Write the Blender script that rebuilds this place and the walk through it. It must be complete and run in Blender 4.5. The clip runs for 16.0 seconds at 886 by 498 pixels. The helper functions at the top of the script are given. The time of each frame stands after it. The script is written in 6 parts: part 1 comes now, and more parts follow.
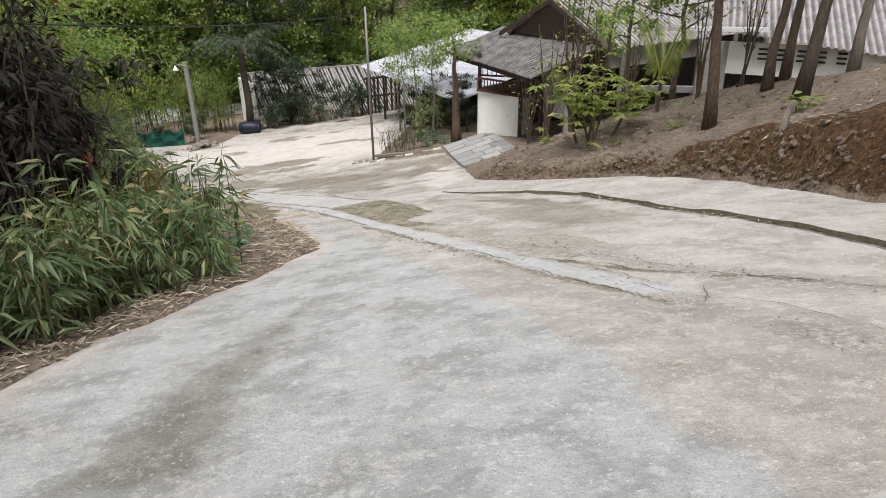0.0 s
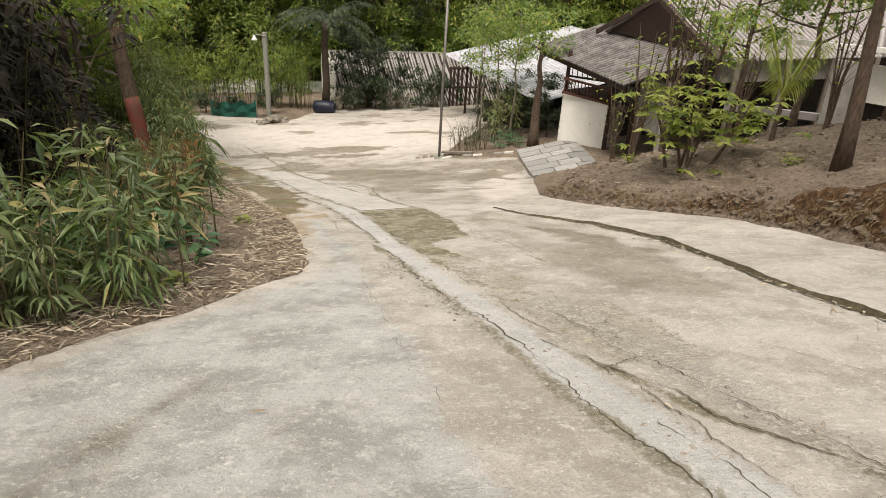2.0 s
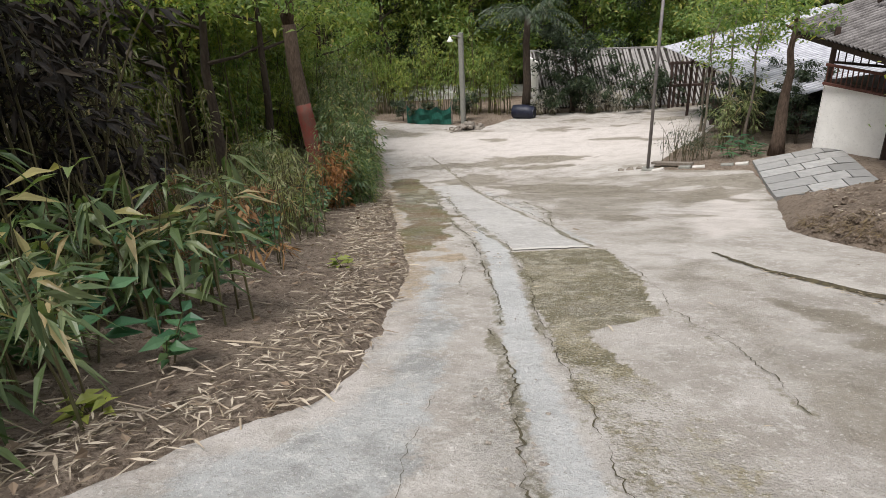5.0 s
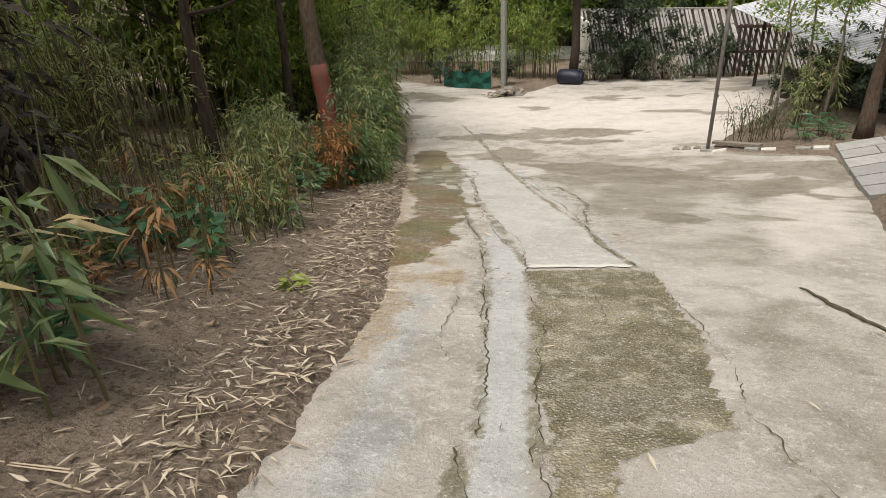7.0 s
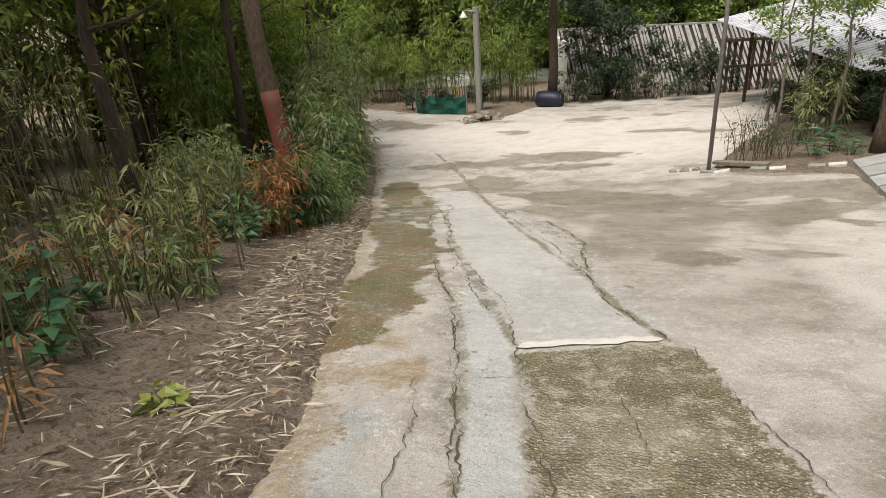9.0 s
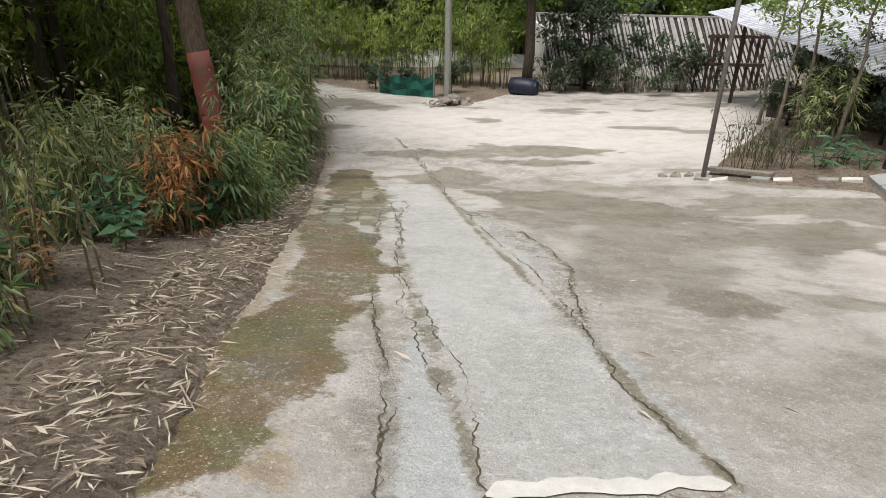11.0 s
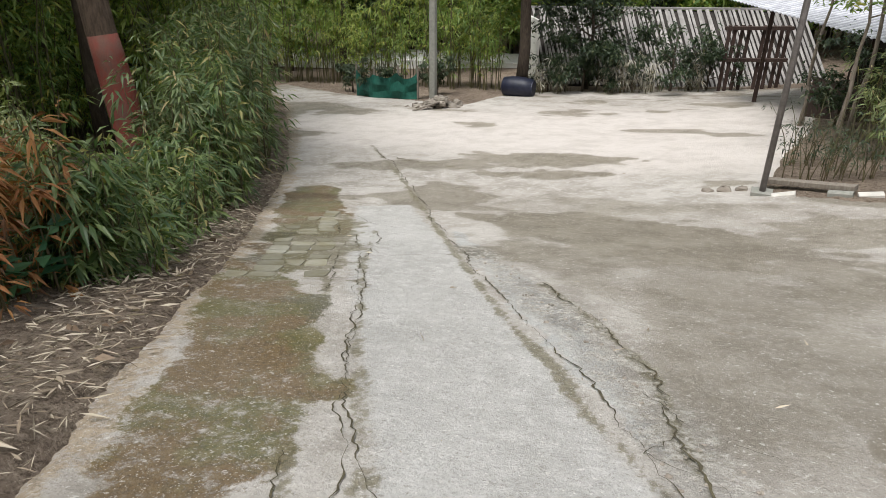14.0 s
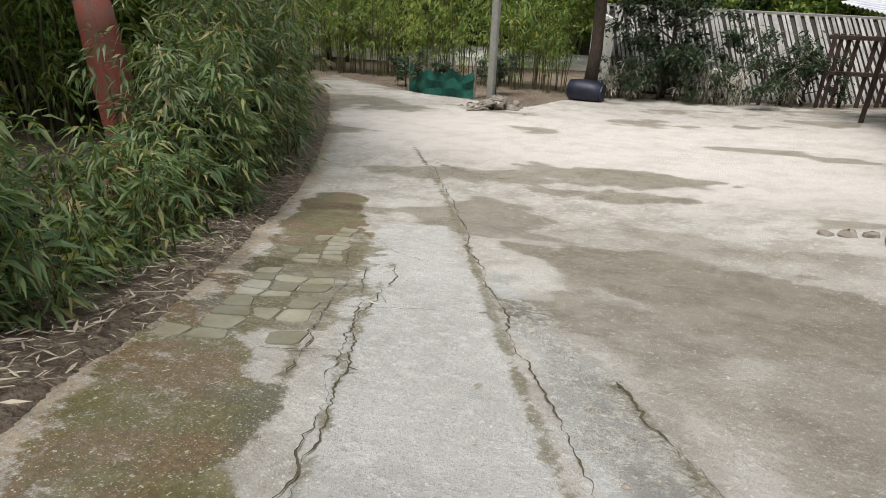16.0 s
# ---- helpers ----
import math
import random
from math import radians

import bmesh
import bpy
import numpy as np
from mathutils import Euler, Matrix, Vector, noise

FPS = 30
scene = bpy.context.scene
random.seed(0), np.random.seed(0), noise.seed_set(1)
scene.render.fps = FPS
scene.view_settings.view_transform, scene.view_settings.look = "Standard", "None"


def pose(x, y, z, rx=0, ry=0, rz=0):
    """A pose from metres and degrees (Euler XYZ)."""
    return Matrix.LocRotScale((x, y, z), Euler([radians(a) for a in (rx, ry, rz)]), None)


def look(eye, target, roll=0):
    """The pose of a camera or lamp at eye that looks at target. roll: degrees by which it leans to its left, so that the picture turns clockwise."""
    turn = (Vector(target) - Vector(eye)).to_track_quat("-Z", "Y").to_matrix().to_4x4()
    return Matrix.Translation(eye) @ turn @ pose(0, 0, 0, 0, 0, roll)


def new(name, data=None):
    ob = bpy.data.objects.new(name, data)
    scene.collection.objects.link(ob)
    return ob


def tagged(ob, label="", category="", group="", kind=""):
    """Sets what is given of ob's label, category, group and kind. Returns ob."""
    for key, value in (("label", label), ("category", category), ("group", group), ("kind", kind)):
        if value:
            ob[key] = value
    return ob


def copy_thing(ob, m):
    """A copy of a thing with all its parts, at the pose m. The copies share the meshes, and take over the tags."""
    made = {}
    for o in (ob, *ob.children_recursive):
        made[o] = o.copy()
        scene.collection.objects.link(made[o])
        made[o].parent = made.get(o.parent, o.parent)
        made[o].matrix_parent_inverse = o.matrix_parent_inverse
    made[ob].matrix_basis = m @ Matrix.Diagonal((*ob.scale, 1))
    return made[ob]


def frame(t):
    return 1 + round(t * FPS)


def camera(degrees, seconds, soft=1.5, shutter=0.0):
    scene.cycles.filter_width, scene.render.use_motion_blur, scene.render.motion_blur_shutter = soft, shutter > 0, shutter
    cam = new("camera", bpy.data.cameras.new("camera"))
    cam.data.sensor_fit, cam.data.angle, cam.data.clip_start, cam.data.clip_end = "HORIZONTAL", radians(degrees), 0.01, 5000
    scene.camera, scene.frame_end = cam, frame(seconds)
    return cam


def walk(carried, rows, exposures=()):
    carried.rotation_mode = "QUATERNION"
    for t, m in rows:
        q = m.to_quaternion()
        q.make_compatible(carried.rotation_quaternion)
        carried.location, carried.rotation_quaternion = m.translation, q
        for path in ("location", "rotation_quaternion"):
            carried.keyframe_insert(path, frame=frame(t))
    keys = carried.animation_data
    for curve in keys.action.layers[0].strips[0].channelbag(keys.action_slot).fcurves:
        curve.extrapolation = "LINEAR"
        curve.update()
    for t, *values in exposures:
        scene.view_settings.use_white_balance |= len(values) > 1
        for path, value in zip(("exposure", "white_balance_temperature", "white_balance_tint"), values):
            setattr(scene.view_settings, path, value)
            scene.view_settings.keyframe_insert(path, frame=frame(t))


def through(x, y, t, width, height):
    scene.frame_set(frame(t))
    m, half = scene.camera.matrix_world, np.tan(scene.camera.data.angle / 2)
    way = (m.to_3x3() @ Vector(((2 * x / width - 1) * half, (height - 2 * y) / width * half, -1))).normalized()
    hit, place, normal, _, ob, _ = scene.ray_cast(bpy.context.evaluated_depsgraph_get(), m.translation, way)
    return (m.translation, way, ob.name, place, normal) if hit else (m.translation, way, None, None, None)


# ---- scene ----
cam = camera(67.3, 16.0, 0.75)
METRES, EYE, TILT, LEAN, TURN = 18.1, 1.5, -14.75, -5.25, 0.0
ROWS = [
    (0.0, 0.0, 0.0, 0.0, -1.25, -10.62, 6.66),
    (0.5, 0.0137, 0.0343, 0.0019, 0.01, -13.03, 6.24),
    (1.0, 0.0265, 0.0682, 0.0036, -2.6, -11.32, 3.98),
    (1.5, 0.0378, 0.1046, 0.0002, 0.72, -10.36, 3.89),
    (2.0, 0.0358, 0.1347, 0.0032, 6.62, -10.57, 0.55),
    (2.5, 0.0412, 0.1677, 0.0008, 9.68, -8.33, 4.07),
    (3.0, 0.0375, 0.2041, -0.0014, 13.33, -10.58, 4.28),
    (3.5, 0.0358, 0.2383, -0.0027, 11.98, -12.47, 0.31),
    (4.0, 0.0372, 0.2703, -0.0017, 14.84, -9.5, 4.51),
    (4.5, 0.0336, 0.3113, -0.0008, 17.03, -9.8, -0.7),
    (5.0, 0.0321, 0.3417, 0.0022, 25.01, -9.73, 1.32),
    (7.5, -0.0067, 0.487, 0.0124, 29.42, -12.98, 0.02),
    (8.0, -0.0206, 0.513, 0.0118, 28.22, -11.85, 1.63),
    (8.5, -0.0272, 0.5403, 0.0098, 26.83, -12.67, 0.71),
    (9.0, -0.036, 0.563, 0.0064, 27.3, -10.56, 1.68),
    (9.5, -0.0462, 0.5905, 0.0056, 26.08, -12.13, -0.83),
    (12.0, -0.1071, 0.7237, 0.0026, 23.75, -10.88, -1.49),
    (12.5, -0.1162, 0.7483, 0.0018, 21.54, -10.15, 2.2),
    (13.0, -0.1259, 0.7767, -0.0003, 23.64, -12.82, 2.41),
    (13.5, -0.139, 0.7987, -0.0007, 23.37, -8.51, 0.54),
    (14.0, -0.1522, 0.8287, -0.0032, 23.45, -11.18, -1.36),
    (14.5, -0.1648, 0.8539, 0.0005, 23.5, -7.98, -2.43),
    (15.0, -0.1711, 0.8826, 0.0012, 24.99, -9.55, -1.04),
    (15.5, -0.1812, 0.9108, -0.0007, 26.82, -11.91, -0.97),
    (16.0, -0.1906, 0.9345, -0.0009, 28.61, -11.47, -4.54),
]
DRIFT = [(0.0, 0.72, 6350, 12), (1.0, 0.72, 6450, 11), (2.0, 0.76, 7300, 11), (3.0, 0.74, 6550, 13), (4.0, 0.76, 6300, 9), (5.0, 0.62, 6450, 12), (7.5, 0.71, 6950, 10), (8.5, 0.72, 6950, 10), (9.5, 0.71, 6800, 10), (12.0, 0.72, 6350, 10), (16.0, 0.73, 6450, 9)]
walk(cam, [(t, pose(0, 0, EYE, TILT, LEAN, TURN) @ pose(METRES * x, METRES * y, METRES * z, 90 + pitch, roll, yaw)) for t, x, y, z, yaw, pitch, roll in ROWS], DRIFT)

# ---------------------------------------------------------------- light
world = bpy.data.worlds.new("sky")
scene.world = world
world.use_nodes = True
wn = world.node_tree
sky = wn.nodes.new("ShaderNodeTexSky")
sky.sky_type = "NISHITA"
sky.sun_disc = False
sky.sun_elevation = radians(58)
sky.sun_rotation = radians(200)
sky.air_density, sky.dust_density, sky.ozone_density = 1.0, 4.0, 1.0
soften = wn.nodes.new("ShaderNodeMixRGB")
soften.inputs[0].default_value = 0.75
soften.inputs[2].default_value = (7.2, 7.4, 7.7, 1)
wn.links.new(sky.outputs[0], soften.inputs[1])
wn.links.new(soften.outputs[0], wn.nodes["Background"].inputs[0])
wn.nodes["Background"].inputs[1].default_value = 0.09
sun = new("sun", bpy.data.lights.new("sun", "SUN"))
sun.data.energy, sun.data.angle, sun.data.color = 2.7, radians(24), (1.0, 0.98, 0.955)
sun.matrix_world = look((0, 0, 30), (2.5, 14, -4))

# ---------------------------------------------------------------- small tools
rng = np.random.default_rng(7)
TAB = np.random.default_rng(3).random((256, 256))


def vnoise(x, y, scale):
    """Smooth value noise, 0 to 1, on arrays."""
    x, y = np.asarray(x, float) / scale + 1000, np.asarray(y, float) / scale + 1000
    i, j = np.floor(x).astype(int), np.floor(y).astype(int)
    u, v = x - i, y - j
    u, v = u * u * (3 - 2 * u), v * v * (3 - 2 * v)
    a, b = TAB[i % 256, j % 256], TAB[(i + 1) % 256, j % 256]
    c, d = TAB[i % 256, (j + 1) % 256], TAB[(i + 1) % 256, (j + 1) % 256]
    return (a * (1 - u) + b * u) * (1 - v) + (c * (1 - u) + d * u) * v


def fnoise(x, y, scale):
    return (vnoise(x, y, scale) + 0.5 * vnoise(y, x, scale / 2.1) + 0.25 * vnoise(x + y, y - x, scale / 4.3)) / 1.75


def ramp(v, a, b):
    s = np.clip((v - a) / (b - a), 0, 1)
    return s * s * (3 - 2 * s)


def to_line(x, y, line):
    """Distance of points to a polyline, and how far along it (0 to 1) the foot lies."""
    x, y = np.asarray(x, float), np.asarray(y, float)
    best, where = np.full(x.shape, 1e9), np.zeros(x.shape)
    n = len(line) - 1
    for k in range(n):
        (ax, ay), (bx, by) = line[k], line[k + 1]
        dx, dy = bx - ax, by - ay
        s = np.clip(((x - ax) * dx + (y - ay) * dy) / (dx * dx + dy * dy), 0, 1)
        d = np.hypot(x - ax - s * dx, y - ay - s * dy)
        where = np.where(d < best, (k + s) / n, where)
        best = np.minimum(best, d)
    return best, where


def inside(x, y, poly):
    x, y = np.asarray(x, float), np.asarray(y, float)
    r = np.zeros(x.shape, bool)
    for k in range(len(poly)):
        (ax, ay), (bx, by) = poly[k - 1], poly[k]
        if ay == by:
            continue
        r ^= ((ay > y) != (by > y)) & (x < (bx - ax) * (y - ay) / (by - ay) + ax)
    return r


def depth_in(x, y, poly):
    """How far inside a closed polygon a point lies; negative outside."""
    d, _ = to_line(x, y, poly + poly[:1])
    return np.where(inside(x, y, poly), d, -d)


# ---------------------------------------------------------------- plan of the ground
VERGE = [(-3.9, -7), (-3.7, 0), (-3.3, 3), (-3.05, 4.3), (-2.85, 5.1), (-2.5, 5.7), (-2.2, 6.6), (-1.88, 7.2), (-1.6, 8.1), (-1.36, 8.6), (-1.5, 9.3),
         (-1.75, 10), (-2.35, 11.5), (-2.75, 12.4), (-3.65, 13.9), (-4.4, 15.1), (-4.95, 16.1), (-5.8, 17.5), (-6.35, 18.5), (-7.15, 19.9),
         (-8.3, 21.6), (-9.6, 23.8), (-10.7, 25.6), (-13, 29), (-16.5, 33.6), (-20, 37)]
FAR_EDGE = [(-20, 38.5), (-15, 35.9), (-11.9, 35.2), (-10.7, 33.6), (-10.1, 34.9), (-9.7, 37.2), (-8.5, 38.6), (-5, 40), (-2.7, 40.6), (0.5, 40.4)]
GARDEN_EDGE = [(0.2, 36), (-0.5, 31), (-1.2, 28), (-1.55, 25.3), (-0.4, 24.9), (1.2, 24.2)]
BANK_FOOT = [(1.62, 20.4), (1.62, 16.6), (2.2, 15.4), (3.2, 14.0), (4.5, 12.9), (4.9, 11.6), (5.25, 10.4), (5.42, 8), (5.5, 5), (5.6, 0), (5.7, -7)]
ROAD = VERGE + FAR_EDGE + GARDEN_EDGE + BANK_FOOT
KERB = [(0.3, 14.75), (0.62, 14.2), (1.24, 13.2), (2.2, 12.25), (2.95, 10.9), (3.2, 9.8), (3.5, 8.5), (3.85, 7.3), (4.08, 6.2), (4.15, 4.5), (4.2, 1), (4.3, -7)]
BANK = [(9, 34), (7, 27), (6, 24), (4.2, 21.3)] + BANK_FOOT + [(40, -7), (40, 34)]
LEFT = VERGE + [(-40, 37), (-40, -7)]


def base(x, y):
    """The paved slope: a steep drive that runs out into a yard and a flatter apron by the house."""
    x, y = np.asarray(x, float), np.asarray(y, float)
    p = [0.0919 * x - 0.2644 * y - 0.058, -4.2 + 0.07 * x - 0.095 * y, -5.55 - 0.115 * (y - 22) + 0.18 * (np.clip(x, -30, 3) - 1.5)]
    m = np.maximum(np.maximum(p[0], p[1]), p[2])
    k = 0.12
    return m + k * np.log(sum(np.exp((q - m) / k) for q in p)) - 0.02


def slab_lift(x, y):
    """The raised concrete apron between the broken edge and the soil bank."""
    d, s = to_line(x, y, KERB)
    right = inside(x, y, KERB + [(40, -7), (40, 30), (0.3, 30)])
    return np.where(right & (y < 15.5), 0.042 * (0.35 + 1.0 * vnoise(x, y, 0.45)) * ramp(s, 0.04, 0.4) * ramp(d, 0.0, 0.04), 0)


def ground_z(x, y):
    """Height of the bare soil."""
    x, y = np.asarray(x, float), np.asarray(y, float)
    b = base(x, y)
    bank = np.clip(depth_in(x, y, BANK), 0, None)
    tall = np.interp(y, [5, 8, 10, 12.5, 14, 16.5, 20], [0.95, 0.9, 0.75, 0.45, 0.3, 0.2, 0.12])
    z = b + 0.1 * ramp(bank, 0, 0.1) + (tall + 0.22 * (fnoise(x, y, 0.6) - 0.5) * ramp(bank, 0.1, 0.5)) * ramp(bank + 0.5 * (fnoise(x, y, 0.4) - 0.5), 0.0, 0.6) * ramp(bank, 0.0, 0.12) + 0.285 * np.clip(bank - 0.6, 0, 4.5)
    left = np.clip(depth_in(x, y, LEFT), 0, None)
    z = z + 0.05 * ramp(left, 0, 0.15) + 0.1 * np.clip(left - 0.9, 0, 9)
    far = np.clip(y - 41.5, 0, 200)
    z = z + 0.10 * far + 0.25 * np.clip(far - 14, 0, 200) + 0.25 * np.clip(np.hypot(x, y - 15) - 48, 0, 100)
    road = depth_in(x, y, ROAD)
    z = z + np.where(road > 0, -0.1 * ramp(road, 0.0, 0.12), 0.05 * (fnoise(x, y, 0.35) - 0.4) * ramp(-road, 0, 0.2))
    return z


def soil(x, y):
    return float(ground_z(np.array([x]), np.array([y]))[0])


def soils(P):
    return ground_z(np.array([p[0] for p in P]), np.array([p[1] for p in P]))


def paved(x, y):
    a, b = np.array([x]), np.array([y])
    return float((base(a, b) + slab_lift(a, b))[0])


# ---------------------------------------------------------------- materials
def material(name, build):
    m = bpy.data.materials.new(name)
    m.use_nodes = True
    nt = m.node_tree
    bsdf = nt.nodes["Principled BSDF"]
    build(Nodes(nt), bsdf)
    return m


class Nodes:
    def __init__(self, nt):
        self.nt = nt
        self.pos = nt.nodes.new("ShaderNodeNewGeometry").outputs["Position"]
        self.obj = None

    def put(self, socket, value):
        if isinstance(value, bpy.types.NodeSocket):
            self.nt.links.new(value, socket)
        elif isinstance(value, tuple) and len(value) == 3 and socket.type == "RGBA":
            socket.default_value = (*value, 1)
        else:
            socket.default_value = value

    def local(self):
        if self.obj is None:
            self.obj = self.nt.nodes.new("ShaderNodeTexCoord").outputs["Object"]
        return self.obj

    def noise(self, scale, detail=4, rough=0.6, where=None, stretch=None):
        n = self.nt.nodes.new("ShaderNodeTexNoise")
        where = where or self.pos
        if stretch:
            mp = self.nt.nodes.new("ShaderNodeMapping")
            mp.inputs["Scale"].default_value = stretch
            self.put(mp.inputs[0], where)
            where = mp.outputs[0]
        self.put(n.inputs["Vector"], where)
        n.inputs["Scale"].default_value, n.inputs["Detail"].default_value, n.inputs["Roughness"].default_value = scale, detail, rough
        return n.outputs[0]

    def cells(self, scale, feature="F1"):
        n = self.nt.nodes.new("ShaderNodeTexVoronoi")
        n.feature = feature
        self.put(n.inputs["Vector"], self.pos)
        n.inputs["Scale"].default_value = scale
        return n.outputs

    def ramp(self, v, a, b, lo=0.0, hi=1.0):
        n = self.nt.nodes.new("ShaderNodeMapRange")
        n.interpolation_type = "SMOOTHSTEP"
        for k, q in enumerate((v, a, b, lo, hi)):
            self.put(n.inputs[k], q)
        return n.outputs[0]

    def mix(self, f, a, b, mode="MIX"):
        n = self.nt.nodes.new("ShaderNodeMixRGB")
        n.blend_type = mode
        for k, q in enumerate((f, a, b)):
            self.put(n.inputs[k], q)
        return n.outputs[0]

    def math(self, op, a, b=0.0):
        n = self.nt.nodes.new("ShaderNodeMath")
        n.operation = op
        n.use_clamp = False
        self.put(n.inputs[0], a)
        self.put(n.inputs[1], b)
        return n.outputs[0]

    def attr(self, name):
        n = self.nt.nodes.new("ShaderNodeAttribute")
        n.attribute_name = name
        return n.outputs["Fac"]

    def random(self):
        return self.nt.nodes.new("ShaderNodeObjectInfo").outputs["Random"]

    def island(self):
        n = self.nt.nodes.new("ShaderNodeNewGeometry")
        return n.outputs["Random Per Island"]

    def bump(self, bsdf, height, strength, dist):
        n = self.nt.nodes.new("ShaderNodeBump")
        n.inputs["Strength"].default_value, n.inputs["Distance"].default_value = strength, dist
        self.put(n.inputs["Height"], height)
        self.put(bsdf.inputs["Normal"], n.outputs[0])


def m_concrete(n, b):
    big, mid, fine, grit = n.noise(0.45), n.noise(1.7, 6, 0.65), n.noise(9, 6, 0.75), n.noise(60, 5, 0.8)
    pit = n.noise(24, 6, 0.8)
    speck = n.cells(55)

    def edge(name, strength=1.0):
        """A mask with a ragged border."""
        v = n.math("ADD", n.attr(name), n.math("MULTIPLY", n.math("SUBTRACT", fine, 0.5), 1.1))
        v = n.math("ADD", v, n.math("MULTIPLY", n.math("SUBTRACT", pit, 0.5), 0.9))
        return n.math("MULTIPLY", n.ramp(v, 0.34, 0.62, 0, strength), n.ramp(n.attr(name), 0.02, 0.2))
    col = n.mix(n.ramp(big, 0.35, 0.65), (0.355, 0.322, 0.285), (0.45, 0.418, 0.38))
    col = n.mix(n.ramp(mid, 0.42, 0.62, 0, 0.75), col, (0.27, 0.242, 0.205))
    col = n.mix(n.ramp(fine, 0.5, 0.66, 0, 0.7), col, (0.54, 0.51, 0.475))
    grey = n.mix(n.ramp(mid, 0.4, 0.62), (0.40, 0.405, 0.395), (0.26, 0.262, 0.25))
    grey = n.mix(n.ramp(fine, 0.5, 0.66, 0, 0.7), grey, (0.52, 0.515, 0.49))
    col = n.mix(edge("cool", 0.9), col, grey)
    col = n.mix(n.math("MULTIPLY", n.attr("new"), 0.6), col, n.mix(n.ramp(fine, 0.35, 0.65), (0.41, 0.41, 0.40), (0.49, 0.488, 0.475)))
    col = n.mix(n.attr("pale"), col, n.mix(n.ramp(mid, 0.4, 0.68), (0.545, 0.495, 0.455), (0.46, 0.415, 0.375)))
    pebble = n.cells(46)
    stones = n.mix(n.ramp(pebble["Distance"], 0.1, 0.45), n.mix(pebble["Color"], (0.55, 0.50, 0.38), (0.26, 0.22, 0.12)), (0.115, 0.098, 0.05))
    stones = n.mix(n.ramp(mid, 0.45, 0.62, 0, 0.5), stones, (0.36, 0.315, 0.215))
    stones = n.mix(n.ramp(n.noise(1.3, 5, 0.7), 0.46, 0.62, 0, 0.4), stones, n.mix(n.ramp(fine, 0.4, 0.6), (0.10, 0.085, 0.022), (0.23, 0.185, 0.085)))
    stones = n.mix(n.ramp(n.noise(5, 6, 0.8), 0.5, 0.62, 0, 0.6), stones, (0.50, 0.46, 0.36))
    stones = n.mix(n.ramp(n.noise(3.1, 6, 0.8), 0.52, 0.64, 0, 0.6), stones, (0.10, 0.088, 0.04))
    col = n.mix(edge("agg", 0.95), col, stones)
    patchy = n.noise(2.6, 6, 0.7)
    tan = n.mix(n.ramp(fine, 0.38, 0.62), (0.20, 0.135, 0.062), (0.37, 0.285, 0.185))
    col = n.mix(edge("tan", 0.8), col, tan)
    brown = n.mix(n.ramp(pit, 0.38, 0.66), (0.075, 0.04, 0.006), (0.175, 0.105, 0.03))
    olive = n.mix(n.ramp(pit, 0.38, 0.66), (0.05, 0.05, 0.004), (0.13, 0.11, 0.016))
    moss = n.mix(n.ramp(n.noise(1.3, 5, 0.65), 0.44, 0.56), brown, olive)
    moss = n.mix(n.ramp(n.noise(0.8, 6, 0.75), 0.52, 0.62, 0, 0.7), moss, (0.055, 0.05, 0.028))
    moss = n.mix(n.ramp(patchy, 0.54, 0.7, 0, 0.45), moss, (0.27, 0.215, 0.125))
    moss = n.mix(n.ramp(speck["Distance"], 0.26, 0.1, 0, 0.4), moss, (0.45, 0.40, 0.30))
    col = n.mix(edge("moss", 0.88), col, moss)
    col = n.mix(n.math("MULTIPLY", n.math("ADD", edge("wet"), n.attr("wet")), 0.5), col, n.mix(1.0, col, (0.53, 0.50, 0.43), "MULTIPLY"))
    seam = n.mix(n.ramp(pit, 0.4, 0.6), (0.07, 0.058, 0.022), (0.20, 0.175, 0.105))
    ragged = n.math("ADD", n.attr("seam"), n.math("MULTIPLY", n.math("SUBTRACT", pit, 0.5), 1.3))
    ragged = n.math("ADD", ragged, n.math("MULTIPLY", n.math("SUBTRACT", n.noise(4.5, 4), 0.5), 1.6))
    col = n.mix(n.math("MULTIPLY", n.ramp(ragged, 0.45, 0.8, 0, 0.8), n.ramp(n.attr("seam"), 0.03, 0.3)), col, seam)
    rubble = n.mix(n.ramp(pit, 0.42, 0.6), (0.33, 0.30, 0.25), (0.62, 0.585, 0.535))
    col = n.mix(n.math("MULTIPLY", n.attr("crumble"), n.ramp(fine, 0.42, 0.58)), col, rubble)
    col = n.mix(n.ramp(pit, 0.55, 0.64, 0, 0.5), col, (0.2, 0.18, 0.15))
    col = n.mix(n.ramp(grit, 0.54, 0.66, 0, 0.55), col, (0.15, 0.135, 0.115))
    flake = n.noise(33, 3, 0.6)
    col = n.mix(n.ramp(flake, 0.62, 0.68, 0, 0.55), col, (0.66, 0.63, 0.59))
    col = n.mix(n.ramp(flake, 0.36, 0.3, 0, 0.5), col, (0.19, 0.17, 0.14))
    col = n.mix(n.ramp(speck["Distance"], 0.24, 0.1, 0, 0.5), col, (0.62, 0.59, 0.55))
    n.put(b.inputs["Base Color"], col)
    rough = n.math("SUBTRACT", n.ramp(mid, 0.3, 0.8, 0.66, 0.86), n.math("MULTIPLY", n.math("ADD", n.attr("wet"), n.attr("moss")), 0.18))
    n.put(b.inputs["Roughness"], rough)
    b.inputs["Specular IOR Level"].default_value = 0.4
    h = n.math("ADD", n.math("MULTIPLY", grit, 0.5), n.math("ADD", n.math("MULTIPLY", fine, 1.2), n.math("MULTIPLY", pit, 0.8)))
